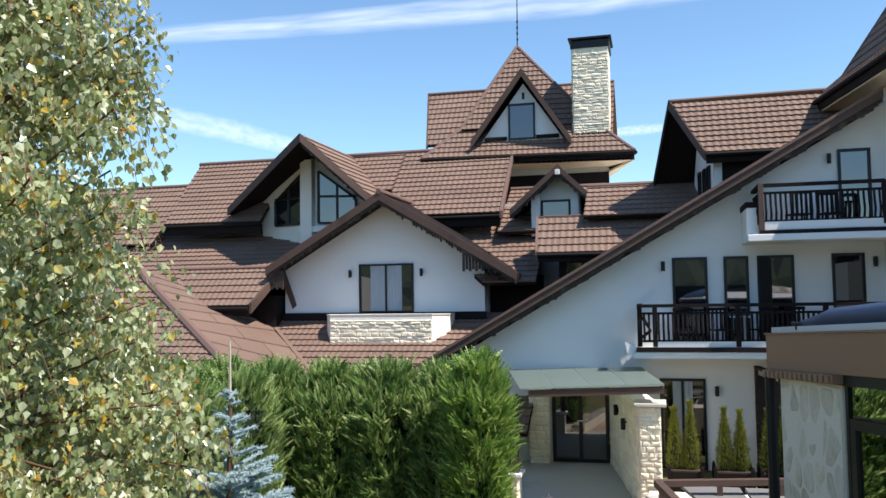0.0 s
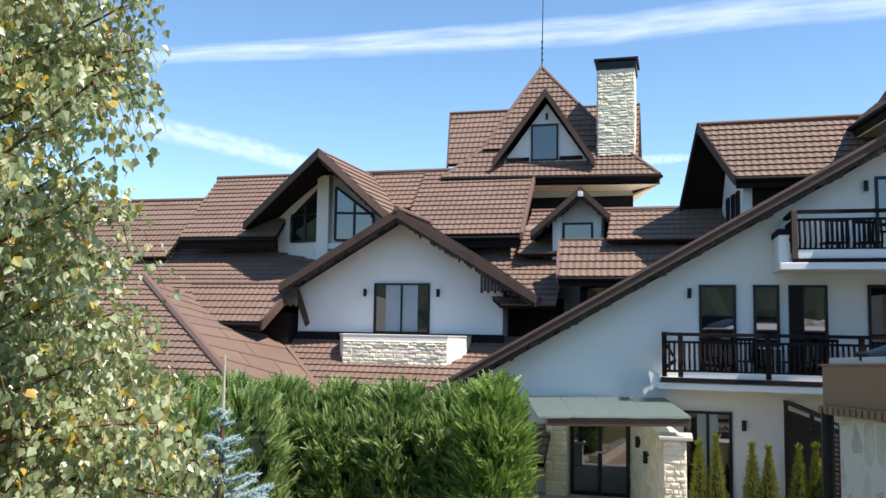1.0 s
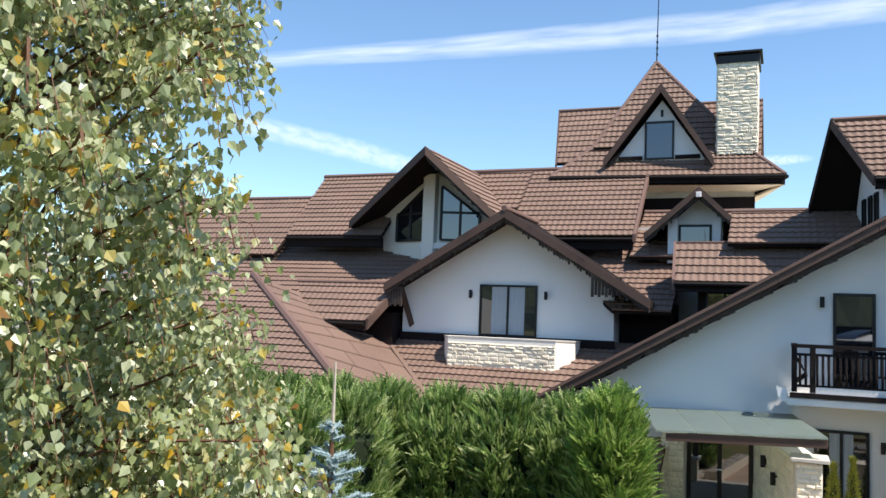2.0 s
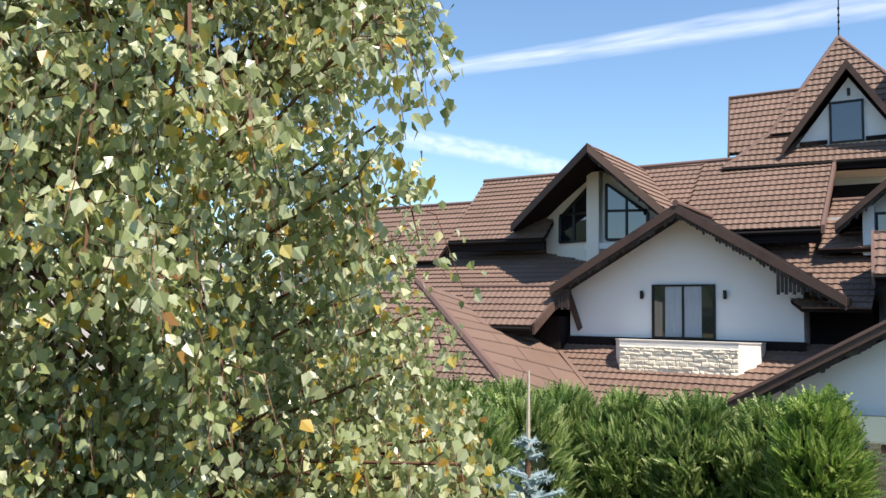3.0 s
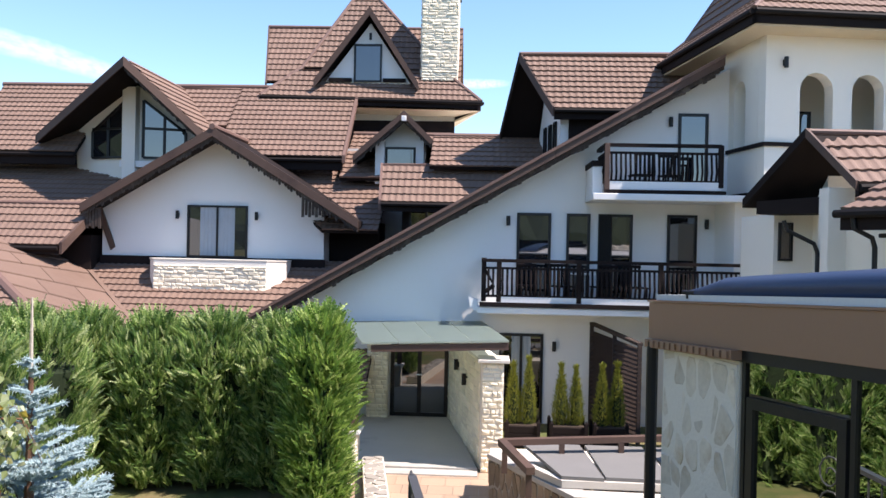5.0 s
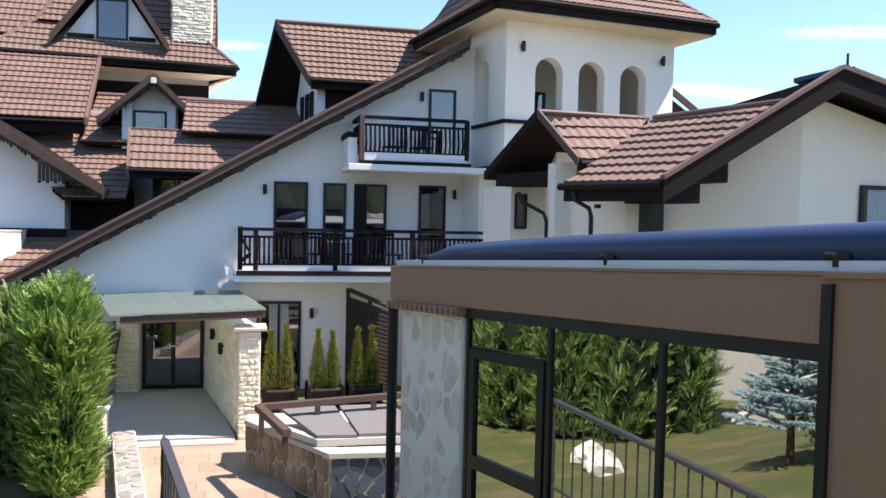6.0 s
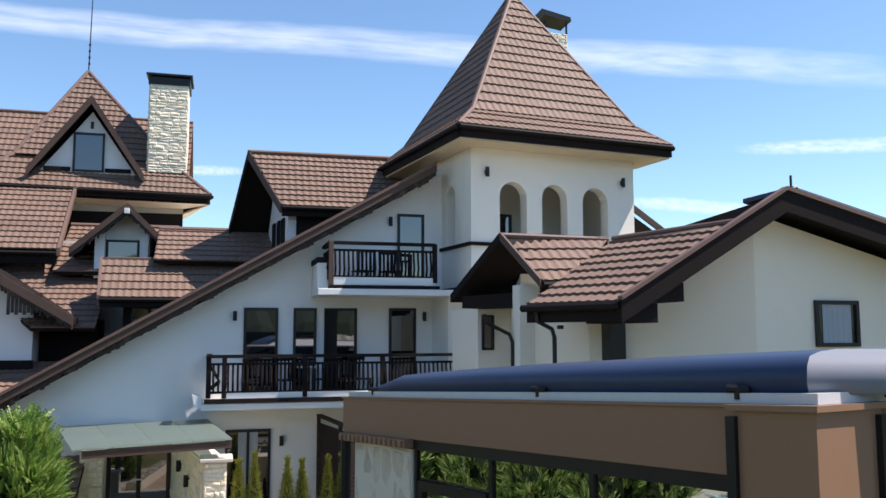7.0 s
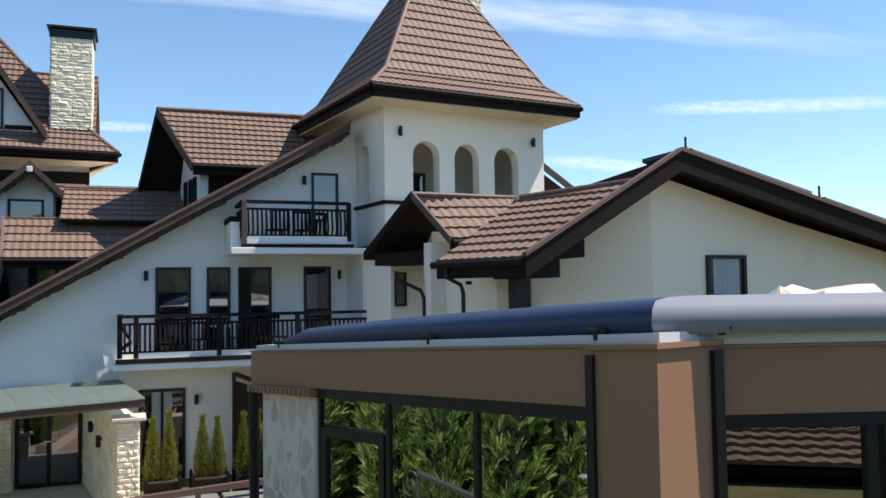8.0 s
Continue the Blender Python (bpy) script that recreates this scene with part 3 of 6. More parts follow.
def planter_box():
    p = thing("balcony_planter", "cream stone-clad planter with splayed ends below the gable window", "planter")
    z0, z1, y0, y1 = 4.0, 4.80, 23.7, 24.75
    part("planter_body", prismed([(-8.0, y0, z0), (-5.05, y0, z0), (-4.66, y0 + 0.45, z0), (-4.66, y1, z0), (-8.27, y1, z0), (-8.27, y0 + 0.45, z0)], (0, 0, z1 - z0)), CREAM, p)
    part("coping", prismed([(-8.01, y0 - 0.008, z1), (-5.04, y0 - 0.008, z1), (-4.64, y0 + 0.44, z1), (-4.64, y1, z1), (-8.29, y1, z1), (-8.29, y0 + 0.44, z1)], (0, 0, 0.035)), COPING, p)
    stones(p, (-8.0, y0, z0 + 0.02), (1, 0, 0), (0, 0, 1), (0, -1, 0), 2.95, z1 - z0 - 0.14, 0.10, 5, lo=0.10, hi=0.36)
    part("base_strip", boxed(-8.05, -5.0, y0 - 0.05, y0 + 0.1, z0 - 0.06, z0), DARKWOOD, p)


planter_box()


def prow_gable():
    """The gable with two tall windows that meet at a post."""
    g = roof("prow_gable", main, "steep gable with glazed prow and deep dark eaves")
    top, a, b = Vector((-9.40, 24.9, 10.22)), Vector((-12.75, 26.6, 8.26)), Vector((-6.72, 26.3, 7.55))
    back = Vector((0, 5, 0))
    for p in (a, b):
        part("roof_slab", prismed([p, top, top - Vector((0, 0, 0.16)), p - Vector((0, 0, 0.16))], back), DARKWOOD, g)
        part("barge_board", prismed([p + Vector((0, -0.06, 0.06)), top + Vector((0, -0.06, 0.06)), top + Vector((0, -0.06, -0.2)), p + Vector((0, -0.06, -0.2))], (0, 0.05, 0)), WOOD, g)
    tiled(g, [b + Vector((0, 0.05, 0.03)), b + Vector((0, 4.6, 0.03)), top + Vector((0, 4.6, 0.03)), top + Vector((0, 0.05, 0.03))])
    rnd = random.Random(8)
    bm = bmesh.new()
    for i in range(44):
        c0, c1 = b.lerp(top, i / 44), b.lerp(top, (i + 0.9) / 44)
        d = Vector((0, 0, -0.24 - rnd.uniform(0.04, 0.1)))
        prism(bm, [c0 + Vector((0, 0, -0.16)), c1 + Vector((0, 0, -0.16)), c1 + d, c0 + d], (0, 0.03, 0))
    tagged(part("fretwork", bm, TRIM, g), kind="stuff")
    post, lf, rt = Vector((-9.88, 26.7, 0)), Vector((-11.9, 27.4, 0)), Vector((-7.6, 27.4, 0))
    def wall_of(p, q, zp, zq):
        n = (q - p).cross(Vector((0, 0, 1)))
        part("gable_wall", prismed([p + Vector((0, 0, 6.5)), q + Vector((0, 0, 6.5)), q + Vector((0, 0, zq)), p + Vector((0, 0, zp))], (0, 0.6, 0)), CREAM, g)
    wall_of(lf, post, 8.55, 9.9)
    wall_of(post, rt, 9.9, 8.35)
    part("post", boxed(-10.12, -9.72, 26.45, 26.85, 6.4, 9.75, bevel=0.01), CREAM, g)
    def pane_of(p, q, s0, s1, z0, za, zb):
        n = (q - p).cross(Vector((0, 0, 1))).normalized()
        if n.y > 0:
            n = -n
        A, B = p.lerp(q, s0) + n * 0.02, p.lerp(q, s1) + n * 0.02
        zz = Vector((0, 0, 1))
        w = part("window", prismed([A + zz * z0, B + zz * z0, B + zz * zb, A + zz * za], n * 0.02), PANE, g)
        bm = bmesh.new()
        for u, v, e, f in ((A, B, z0, z0), (A, B, za, zb), (A, A, z0, za), (B, B, z0, zb), (A.lerp(B, 0.5), A.lerp(B, 0.5), z0, (za + zb) / 2), (A, B, z0 + 0.86, z0 + 0.86)):
            beam(bm, u + zz * e + n * 0.03, v + zz * f + n * 0.03, 0.07, 0.07, up=(0, 0, 1) if u != v else (1, 0, 0))
        part("window_frame", bm, FRAME, w)
    pane_of(lf, post, 0.30, 0.86, 7.72, 8.5, 9.35)
    pane_of(post, rt, 0.12, 0.62, 7.72, 9.4, 8.5)
    part("ledge", boxed(-10.2, -7.6, 26.5, 27.0, 7.42, 7.6), WHITE, g)


prow_gable()


def small_dormer():
    g = roof("dormer", main, "small gabled dormer with dark window")
    a, top, b = (-3.27, 26.1, 7.84), (-1.83, 26.1, 9.11), (-0.54, 26.1, 7.84)
    gable_roof(g, (-3.27, 26.14, 7.8), (-1.83, 26.14, 9.07), (-0.54, 26.14, 7.8), (0, 2.2, 0))
    rake(g, a, top, b, (0, 1, 0), h=0.2, trim=True)
    part("dormer_wall", prismed([(-2.62, 26.8, 7.0), (-1.25, 26.8, 7.0), (-1.25, 26.8, 8.3), (-1.9, 26.8, 8.85), (-2.62, 26.8, 8.2)], (0, 1.2, 0)), STUCCO, g)
    part("pillar", boxed(-2.68, -2.42, 26.5, 26.8, 7.05, 8.3), STUCCO, g)
    part("pillar", boxed(-1.50, -1.28, 26.5, 26.8, 7.05, 8.3), STUCCO, g)
    window(main, (-2.42, 26.79, 7.42), (1, 0, 0), (0, -1, 0), 0.88, 0.72, 1)
    part("flood_lamp", boxed(-1.9, -1.76, 26.02, 26.08, 8.80, 8.95, bevel=0.01), WHITE, g)


small_dormer()


def roof_tower():
    """The square roof tower with its spire, dormer and chimney."""
    t = thing("roof_tower", "square brown tiled spire with a steep dormer above the white house", "tower")
    part("tower_wall", boxed(-6.0, -0.55, 29.8, 30.3, 8.0, 10.0), CREAM, t)
    part("tower_wall", boxed(-5.9, -1.8, 30.3, 33.5, 8.0, 10.0), CREAM, t)
    # Dark slab over the cream wall, painting the shade under the eave.
    part("eave_shade_slab", boxed(-4.1, -0.53, 29.72, 29.79, 8.2, 9.34), DARKWOOD, t)
    r = roof("spire_roof", t)
    E0, E1 = Vector((-6.72, 28.9, 9.98)), Vector((0.32, 28.9, 9.86))
    A = Vector((-3.83, 31.8, 14.42))
    M0, M1 = Vector((-5.55, 29.75, 11.05)), Vector((-0.95, 29.75, 11.0))
    tiled(r, [E0, E1, M1, M0], course=0.24)
    tiled(r, [M0, M1, A], course=0.24)
    B0, B1 = Vector((-6.72, 35.4, 9.98)), Vector((-1.1, 34.4, 9.86))
    N0, N1 = Vector((-5.55, 34.4, 11.05)), Vector((-1.9, 33.4, 11.0))
    for q in ([E1, B1, N1, M1], [M1, N1, A], [B0, E0, M0, N0], [N0, M0, A], [B1, B0, N0, N1], [N1, N0, A]):
        sheeted(r, q, TILE)
    for p, q in ((E0, M0), (M0, A), (E1, M1), (M1, A)):
        ridge_cap(r, p, q, 0.07)
    eave(r, E0, E1, 0.3)
    eave(r, E1, B1, 0.3)
    part("soffit", prismed([E0 + Vector((0, 0, -0.3)), E1 + Vector((0, 0, -0.3)), Vector((-0.55, 29.8, 9.50)), Vector((-6.0, 29.8, 9.6))], (0, 0, 0.06)), SOFFIT, t)
    part("soffit", prismed([E1 + Vector((0, 0, -0.3)), B1 + Vector((0, 0, -0.3)), Vector((-1.75, 33.6, 9.30)), Vector((-0.60, 29.8, 9.30))], (0, 0, 0.06)), SOFFIT, t)
    c = roof("cross_roof", t)
    tiled(c, [(-6.72, 29.6, 10.55), (-0.36, 29.6, 10.55), (-0.36, 31.6, 12.8), (-7.18, 31.6, 12.84)])
    ridge_cap(c, (-7.18, 31.6, 12.84), (-0.36, 31.6, 12.8), 0.07)
    part("verge", prismed([(-6.74, 29.5, 10.5), (-7.22, 31.6, 12.9), (-7.22, 31.6, 12.65), (-6.74, 29.5, 10.2)], (0.06, 0, 0)), WOOD, c)
    sheeted(c, [(-7.18, 31.6, 12.8), (-0.36, 31.6, 12.8), (-0.36, 34, 10.4), (-7.18, 34, 10.4)], SHEET)
    d = roof("steep_dormer", t)
    a, top, b = (-5.02, 28.95, 10.42), (-3.27, 28.95, 12.76), (-1.68, 28.95, 10.36)
    gable_roof(d, a, top, b, (0, 2.2, 0), 0.1)
    rake(d, (-5.02, 28.9, 10.5), (-3.27, 28.9, 12.84), (-1.68, 28.9, 10.44), (0, 1, 0), h=0.28, trim=False)
    part("dormer_wall", prismed([(-4.75, 29.3, 10.45), (-1.95, 29.3, 10.45), (-3.27, 29.3, 12.4)], (0, 1.2, 0)), STUCCO, d)
    window(t, (-3.79, 29.3, 10.50), (1, 0, 0), (0, -1, 0), 0.90, 1.22, 1)
    part("vent_slot", boxed(-3.31, -3.23, 29.26, 29.30, 11.86, 12.08), FRAME, d)
    part("fascia", boxed(-4.6, -3.85, 29.22, 29.29, 10.50, 10.62), DARKWOOD, d)
    part("fascia", boxed(-2.85, -2.1, 29.22, 29.29, 10.50, 10.62), DARKWOOD, d)
    an = thing("lightning_rod", "thin grey lightning rod on the spire", "lightning rod")
    part("rod", tube(bmesh.new(), [A + Vector((0, 0, -0.05)), A + Vector((0.05, 0, 3.6))], 0.022, 6, 0.012), BLACKMETAL, an)
    for k in range(4):
        part("rod_ring", tube(bmesh.new(), [A + Vector((0.01, 0, 0.25 + k * 0.22)), A + Vector((0.01, 0, 0.32 + k * 0.22))], 0.035, 6), BLACKMETAL, an)
    ch = thing("chimney", "tall cream split-stone chimney with a black metal cap", "chimney")
    x0, x1, y0, y1 = -1.63, -0.45, 29.45, 30.6
    part("stack", boxed(x0, x1, y0, y1, 9.9, 13.48), MORTAR, ch)
    stones(ch, (x0, y0, 10.6), (1, 0, 0), (0, 0, 1), (0, -1, 0), x1 - x0, 2.88, 0.095, 11, lo=0.12, hi=0.38)
    stones(ch, (x0, y1, 10.6), (0, -1, 0), (0, 0, 1), (-1, 0, 0), y1 - y0, 2.88, 0.12, 12, single=False)
    part("flashing", boxed(x0 - 0.05, x1 + 0.05, y0 - 0.08, y1, 10.3, 10.6), DARKWOOD, ch)
    part("cap_base", boxed(x0 - 0.05, x1 + 0.05, y0 - 0.05, y1 + 0.05, 13.46, 13.71, bevel=0.01), BLACKMETAL, ch)
    part("cap", boxed(x0 - 0.12, x1 + 0.12, y0 - 0.12, y1 + 0.12, 13.75, 13.82, bevel=0.012), BLACKMETAL, ch)
    part("cap_neck", boxed(x0 + 0.02, x1 - 0.02, y0 + 0.02, y1 - 0.02, 13.71, 13.75), BLACKMETAL, ch)


roof_tower()

# ---- side house with the long slope ----
side = thing("side_house", "white rendered house with one long brown barge board and timber balconies", "house")
part("wall", prismed([(-4.6, 21.6, 1.2), (6.3, 21.6, 1.2), (6.3, 21.6, 9.65), (-4.6, 21.6, 3.42)], (0, 0.4, 0)), STUCCO, side)
part("wall", boxed(-4.2, 6.3, 22.0, 29.0, 1.2, 3.5), STUCCO, side)
long_roof = roof("long_roof", side)
RA, RB = Vector((-5.2, 20.9, 3.36)), Vector((5.62, 20.9, 9.55))
part("roof_slab", prismed([RA + Vector((0, 0.05, -0.06)), RB + Vector((0, 0.05, -0.06)), RB + Vector((0, 0.05, -0.2)), RA + Vector((0, 0.05, -0.2))], (0, 8, 0)), DARKWOOD, long_roof)
for i in range(6):
    p, q = RA.lerp(RB, i / 6), RA.lerp(RB, (i + 1) / 6)
    part("barge_board", prismed([p, q - (q - p) * 0.004, q - (q - p) * 0.004 + Vector((0, 0, -0.19)), p + Vector((0, 0, -0.19))], (0, 0.06, 0)), WOOD, long_roof)
    part("verge_cap", prismed([p + Vector((0, -0.03, 0.05)), q + Vector((0, -0.03, 0.05)), q + Vector((0, -0.03, -0.02)), p + Vector((0, -0.03, -0.02))], (0, 0.16, 0)), RIDGE, long_roof)
    fretwork(long_roof, p + Vector((0, 0.065, -0.17)), q + Vector((0, 0.065, -0.17)), (0, 1, 0))
rnd = random.Random(21)
bm = bmesh.new()
for i in range(120):
    p, q = RA.lerp(RB, i / 120), RA.lerp(RB, (i + 0.93) / 120)
    lobe = 0.06 + 0.07 * abs(math.sin(i * 0.42)) + rnd.uniform(0, 0.05)
    off = Vector((0, 0.08, 0))
    prism(bm, [p + off + Vector((0, 0, -0.16)), q + off + Vector((0, 0, -0.16)), q + off + Vector((0, 0, -0.19 - lobe)), p + off + Vector((0, 0, -0.19 - lobe * 0.9))], (0, 0.025, 0))
tagged(part("fretwork", bm, TRIM, long_roof), kind="stuff")
window(side, (1.23, 21.6, 4.1), (1, 0, 0), (0, -1, 0), 0.77, 2.01, 1)
window(side, (2.35, 21.6, 4.1), (1, 0, 0), (0, -1, 0), 0.53, 2.01, 1)
window(side, (3.06, 21.6, 4.1), (1, 0, 0), (0, -1, 0), 0.77, 2.01, 1)
window(side, (4.60, 21.6, 4.1), (1, 0, 0), (0, -1, 0), 0.66, 2.02, 1)
window(side, (4.80, 21.6, 6.55), (1, 0, 0), (0, -1, 0), 0.66, 1.85, 1, name="balcony_door")
window(side, (0.88, 21.6, 1.35), (1, 0, 0), (0, -1, 0), 1.0, 2.02, 2, curtain=0.5)
part("open_sash", prismed([(3.08, 21.52, 4.15), (3.28, 21.15, 4.15), (3.28, 21.15, 6.08), (3.08, 21.52, 6.08)], (0.03, 0.02, 0)), FRAME, side)
for x, z in ((1.03, 5.92), (5.46, 5.92), (4.62, 8.2), (2.12, 3.1)):
    wall_lamp((x, 21.6, z), (0, -1, 0))

b1 = thing("lower_balcony", "long timber balcony with dark bellied balusters and white slab", "balcony")
part("slab", boxed(0.38, 6.1, 20.2, 21.6, 3.92, 4.06, bevel=0.01), WHITE, b1)
part("floor_beam", boxed(0.42, 6.0, 20.16, 20.26, 4.07, 4.16), DARKWOOD, b1)
balustrade(b1, [(0.5, 20.26, 0), (5.95, 20.26, 0)], 4.27, 5.04, [(0.82, 20.26), (2.50, 20.26), (4.2, 20.26), (5.9, 20.26)])
balustrade(b1, [(0.5, 21.5, 0), (0.5, 20.26, 0)], 4.27, 5.04, [(0.5, 20.3)], belly=-0.22)
part("kick_board", boxed(0.85, 5.9, 20.23, 20.27, 4.14, 4.28), WHITE, b1)

part("corbel", prismed([(0.38, 20.3, 3.92), (0.38, 20.3, 4.2), (0.18, 20.3, 4.26), (0.22, 20.3, 4.05)], (0, 0.16, 0)), WHITE, b1)
b2 = thing("upper_balcony", "short timber balcony with dark bellied balusters and white slab", "balcony")
part("slab", boxed(2.75, 6.1, 20.2, 21.6, 6.36, 6.5, bevel=0.01), WHITE, b2)
part("floor_beam", boxed(3.0, 5.5, 20.22, 20.3, 6.5, 6.58), DARKWOOD, b2)
balustrade(b2, [(3.03, 20.3, 0), (5.4, 20.3, 0)], 6.75, 7.52, [(3.03, 20.3), (5.4, 20.3)])
balustrade(b2, [(3.03, 21.5, 0), (3.03, 20.3, 0)], 6.75, 7.52)
part("parapet", boxed(2.76, 2.97, 20.42, 21.6, 6.5, 7.08, bevel=0.01), STUCCO, b2)
part("parapet_cap", boxed(2.74, 2.99, 20.40, 21.6, 7.08, 7.20), DARKWOOD, b2)
part("corner_post", boxed(2.98, 3.09, 20.24, 20.35, 6.5, 7.56, bevel=0.008), WOOD, b2)
part("kick_board", boxed(3.1, 5.4, 20.27, 20.31, 6.59, 6.76), WHITE, b2)


def cross_dormer():
    """The dormer whose ridge runs along the facade, gable end to the left."""
    g = roof("cross_dormer", side, "tiled dormer with dark deep eaves")
    R0, R1 = Vector((1.37, 24.60, 10.38)), Vector((7.20, 24.60, 10.42))
    F0, F1 = Vector((2.17, 23.40, 8.78)), Vector((7.20, 23.40, 8.78))
    K0 = Vector((0.93, 26.40, 8.50))
    tiled(g, [F0, F1, R1, R0], course=0.19)
    part("roof_slab", prismed([R0, R1, Vector((7.20, 26.40, 8.50)), K0], (0, 0, -0.12)), DARKWOOD, g)
    ridge_cap(g, R0, R1, 0.07)
    eave(g, F0, F1, 0.26)
    for p, q in ((F0, R0), (K0, R0)):
        part("barge_board", prismed([p + Vector((0, 0, 0.06)), q + Vector((0, 0, 0.06)), q + Vector((0, 0, -0.2)), p + Vector((0, 0, -0.2))], (-0.05, 0, 0)), WOOD if p is F0 else DARKWOOD, g)
    part("dormer_wall", prismed([(2.35, 23.75, 6.60), (2.00, 26.20, 6.60), (2.00, 26.20, 8.45), (2.10, 24.80, 9.95), (2.35, 23.75, 8.75)], (3.0, 0, 0)), STUCCO, g)
    # Dark sheet in front of the white dormer wall, below the eave.
    part("dark_front", boxed(2.56, 5.3, 23.68, 23.73, 6.6, 8.74), DARKWOOD, g)
    for y in (24.05, 24.6, 25.2):
        window(side, (2.345 - (y - 23.75) * 0.143, y, 7.75), (-0.143, 1, 0), (-1, -0.143, 0), 0.28, 0.80, 1, frame_w=0.045)


cross_dormer()


def lower_dormer():
    g = roof("lower_dormer", side, "low tiled dormer, its front coloured dark for shade")
    T0, T1 = Vector((-2.3, 25.3, 7.46)), Vector((2.2, 25.3, 7.5))
    F0, F1 = Vector((-2.2, 24.2, 6.42)), Vector((1.0, 24.2, 6.42))
    tiled(g, [F0, F1, T1, T0])
    ridge_cap(g, T0, T1, 0.07)
    eave(g, F0, F1, 0.24)
    part("barge_board", prismed([F0 + Vector((0, 0, 0.06)), T0 + Vector((0, 0, 0.08)), T0 + Vector((0, 0, -0.2)), F0 + Vector((0, 0, -0.22))], (-0.07, 0, 0)), RIDGE, g)
    part("roof_slab", prismed([T0, T1, Vector((2.2, 26.6, 6.6)), Vector((-2.3, 26.6, 6.6))], (0, 0, -0.1)), DARKWOOD, g)
    # Wall coloured near black in place of the shade below the tiles.
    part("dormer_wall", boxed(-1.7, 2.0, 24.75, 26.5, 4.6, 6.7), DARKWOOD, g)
    window(side, (-1.5, 24.75, 5.7), (1, 0, 0), (0, -1, 0), 0.9, 0.6, 2, frame_w=0.05)


lower_dormer()

# ---- entrance porch ----
porch = thing("entrance_porch", "glass-roofed entrance porch with cream stone-clad walls", "porch")
part("porch_floor", prismed([(-1.9, 17.35, 1.28), (0.45, 17.35, 1.28), (-0.15, 21.58, 1.28), (-2.3, 21.58, 1.28)], (0, 0, 0.13)), CONCRETE, porch)
part("side_wall", prismed([(0.48, 17.6, 1.3), (0.88, 17.6, 1.3), (0.2, 21.58, 1.3), (-0.22, 21.58, 1.3)], (0, 0, 2.0)), CREAM, porch)
stones(porch, (-0.225, 21.5, 1.42), (0.705, -3.9, 0), (0, 0, 1), (-3.9, -0.705, 0), 3.95, 1.85, 0.14, 34, lo=0.15, hi=0.45)
part("step", prismed([(-1.7, 17.0, 1.28), (0.45, 17.0, 1.28), (0.45, 17.34, 1.28), (-1.7, 17.34, 1.28)], (0, 0, 0.10)), CONCRETE, porch)
part("pier", boxed(0.50, 0.88, 17.3, 17.75, 1.3, 3.30), MORTAR, porch)
stones(porch, (0.50, 17.3, 1.3), (1, 0, 0), (0, 0, 1), (0, -1, 0), 0.38, 1.98, 0.085, 31, lo=0.07, hi=0.24)
part("pier_cap", boxed(0.42, 0.98, 17.2, 17.85, 3.30, 3.36, bevel=0.01), COPING, porch)
part("back_wall", boxed(-2.1, -1.62, 21.4, 21.58, 1.3, 3.2), MORTAR, porch)
stones(porch, (-2.1, 21.4, 1.38), (1, 0, 0), (0, 0, 1), (0, -1, 0), 0.47, 1.8, 0.10, 32, lo=0.08, hi=0.24)
part("low_pier", boxed(-2.05, -1.72, 17.4, 17.8, 1.2, 1.95), MORTAR, porch)
stones(porch, (-2.05, 17.4, 1.25), (1, 0, 0), (0, 0, 1), (0, -1, 0), 0.33, 0.7, 0.12, 33, lo=0.12, hi=0.25)
part("low_pier_cap", boxed(-2.1, -1.66, 17.33, 17.86, 1.95, 2.0), WHITE, porch)
part("wood_post", boxed(-1.84, -1.72, 17.45, 17.57, 2.0, 3.45), WOOD, porch)
CB0, CB1, CF1, CF0 = Vector((-2.6, 21.55, 3.52)), Vector((0.5, 21.55, 3.60)), Vector((0.97, 17.2, 3.68)), Vector((-1.62, 17.2, 3.58))
for i in range(4):
    k0, k1 = i / 4, (i + 1) / 4 - 0.006
    part("glass_panel", prismed([CF0.lerp(CF1, k0), CF0.lerp(CF1, k1), CB0.lerp(CB1, k1), CB0.lerp(CB1, k0)], (0, 0, 0.03)), CANOPY, porch)
part("front_beam", prismed([CF0 + Vector((0.15, 0.02, -0.02)), CF1 + Vector((-0.02, 0.02, -0.02)), CF1 + Vector((-0.02, 0.02, -0.14)), CF0 + Vector((0.15, 0.02, -0.14))], (0, 0.1, 0)), WOOD, porch)
door = window(side, (-1.58, 21.6, 1.42), (1, 0, 0), (0, -1, 0), 1.32, 2.0, 2, name="entrance_door", frame_w=0.09)
part("door_handle", beam(bmesh.new(), (-0.99, 21.5, 2.38), (-0.86, 21.5, 2.38), 0.02, 0.025), WHITE, door)

# ---- court paving ----
pav = thing("court_paving", "wood-look terracotta tile paving of the sunlit court", "paving", kind="structure")
part("paving_bed", prismed([(-2.0, 9.0, 1.30), (1.2, 9.0, 1.30), (1.2, 17.4, 1.30), (-2.0, 17.4, 1.30)], (0, 0, 0.045)), CONCRETE, pav)

# ---- corner tower ----
TW = pose(6.15, 19.9, 0, 0, 0, 8)
tower = thing("corner_tower", "white rendered corner tower with arched openings and flared tiled spire", "tower")


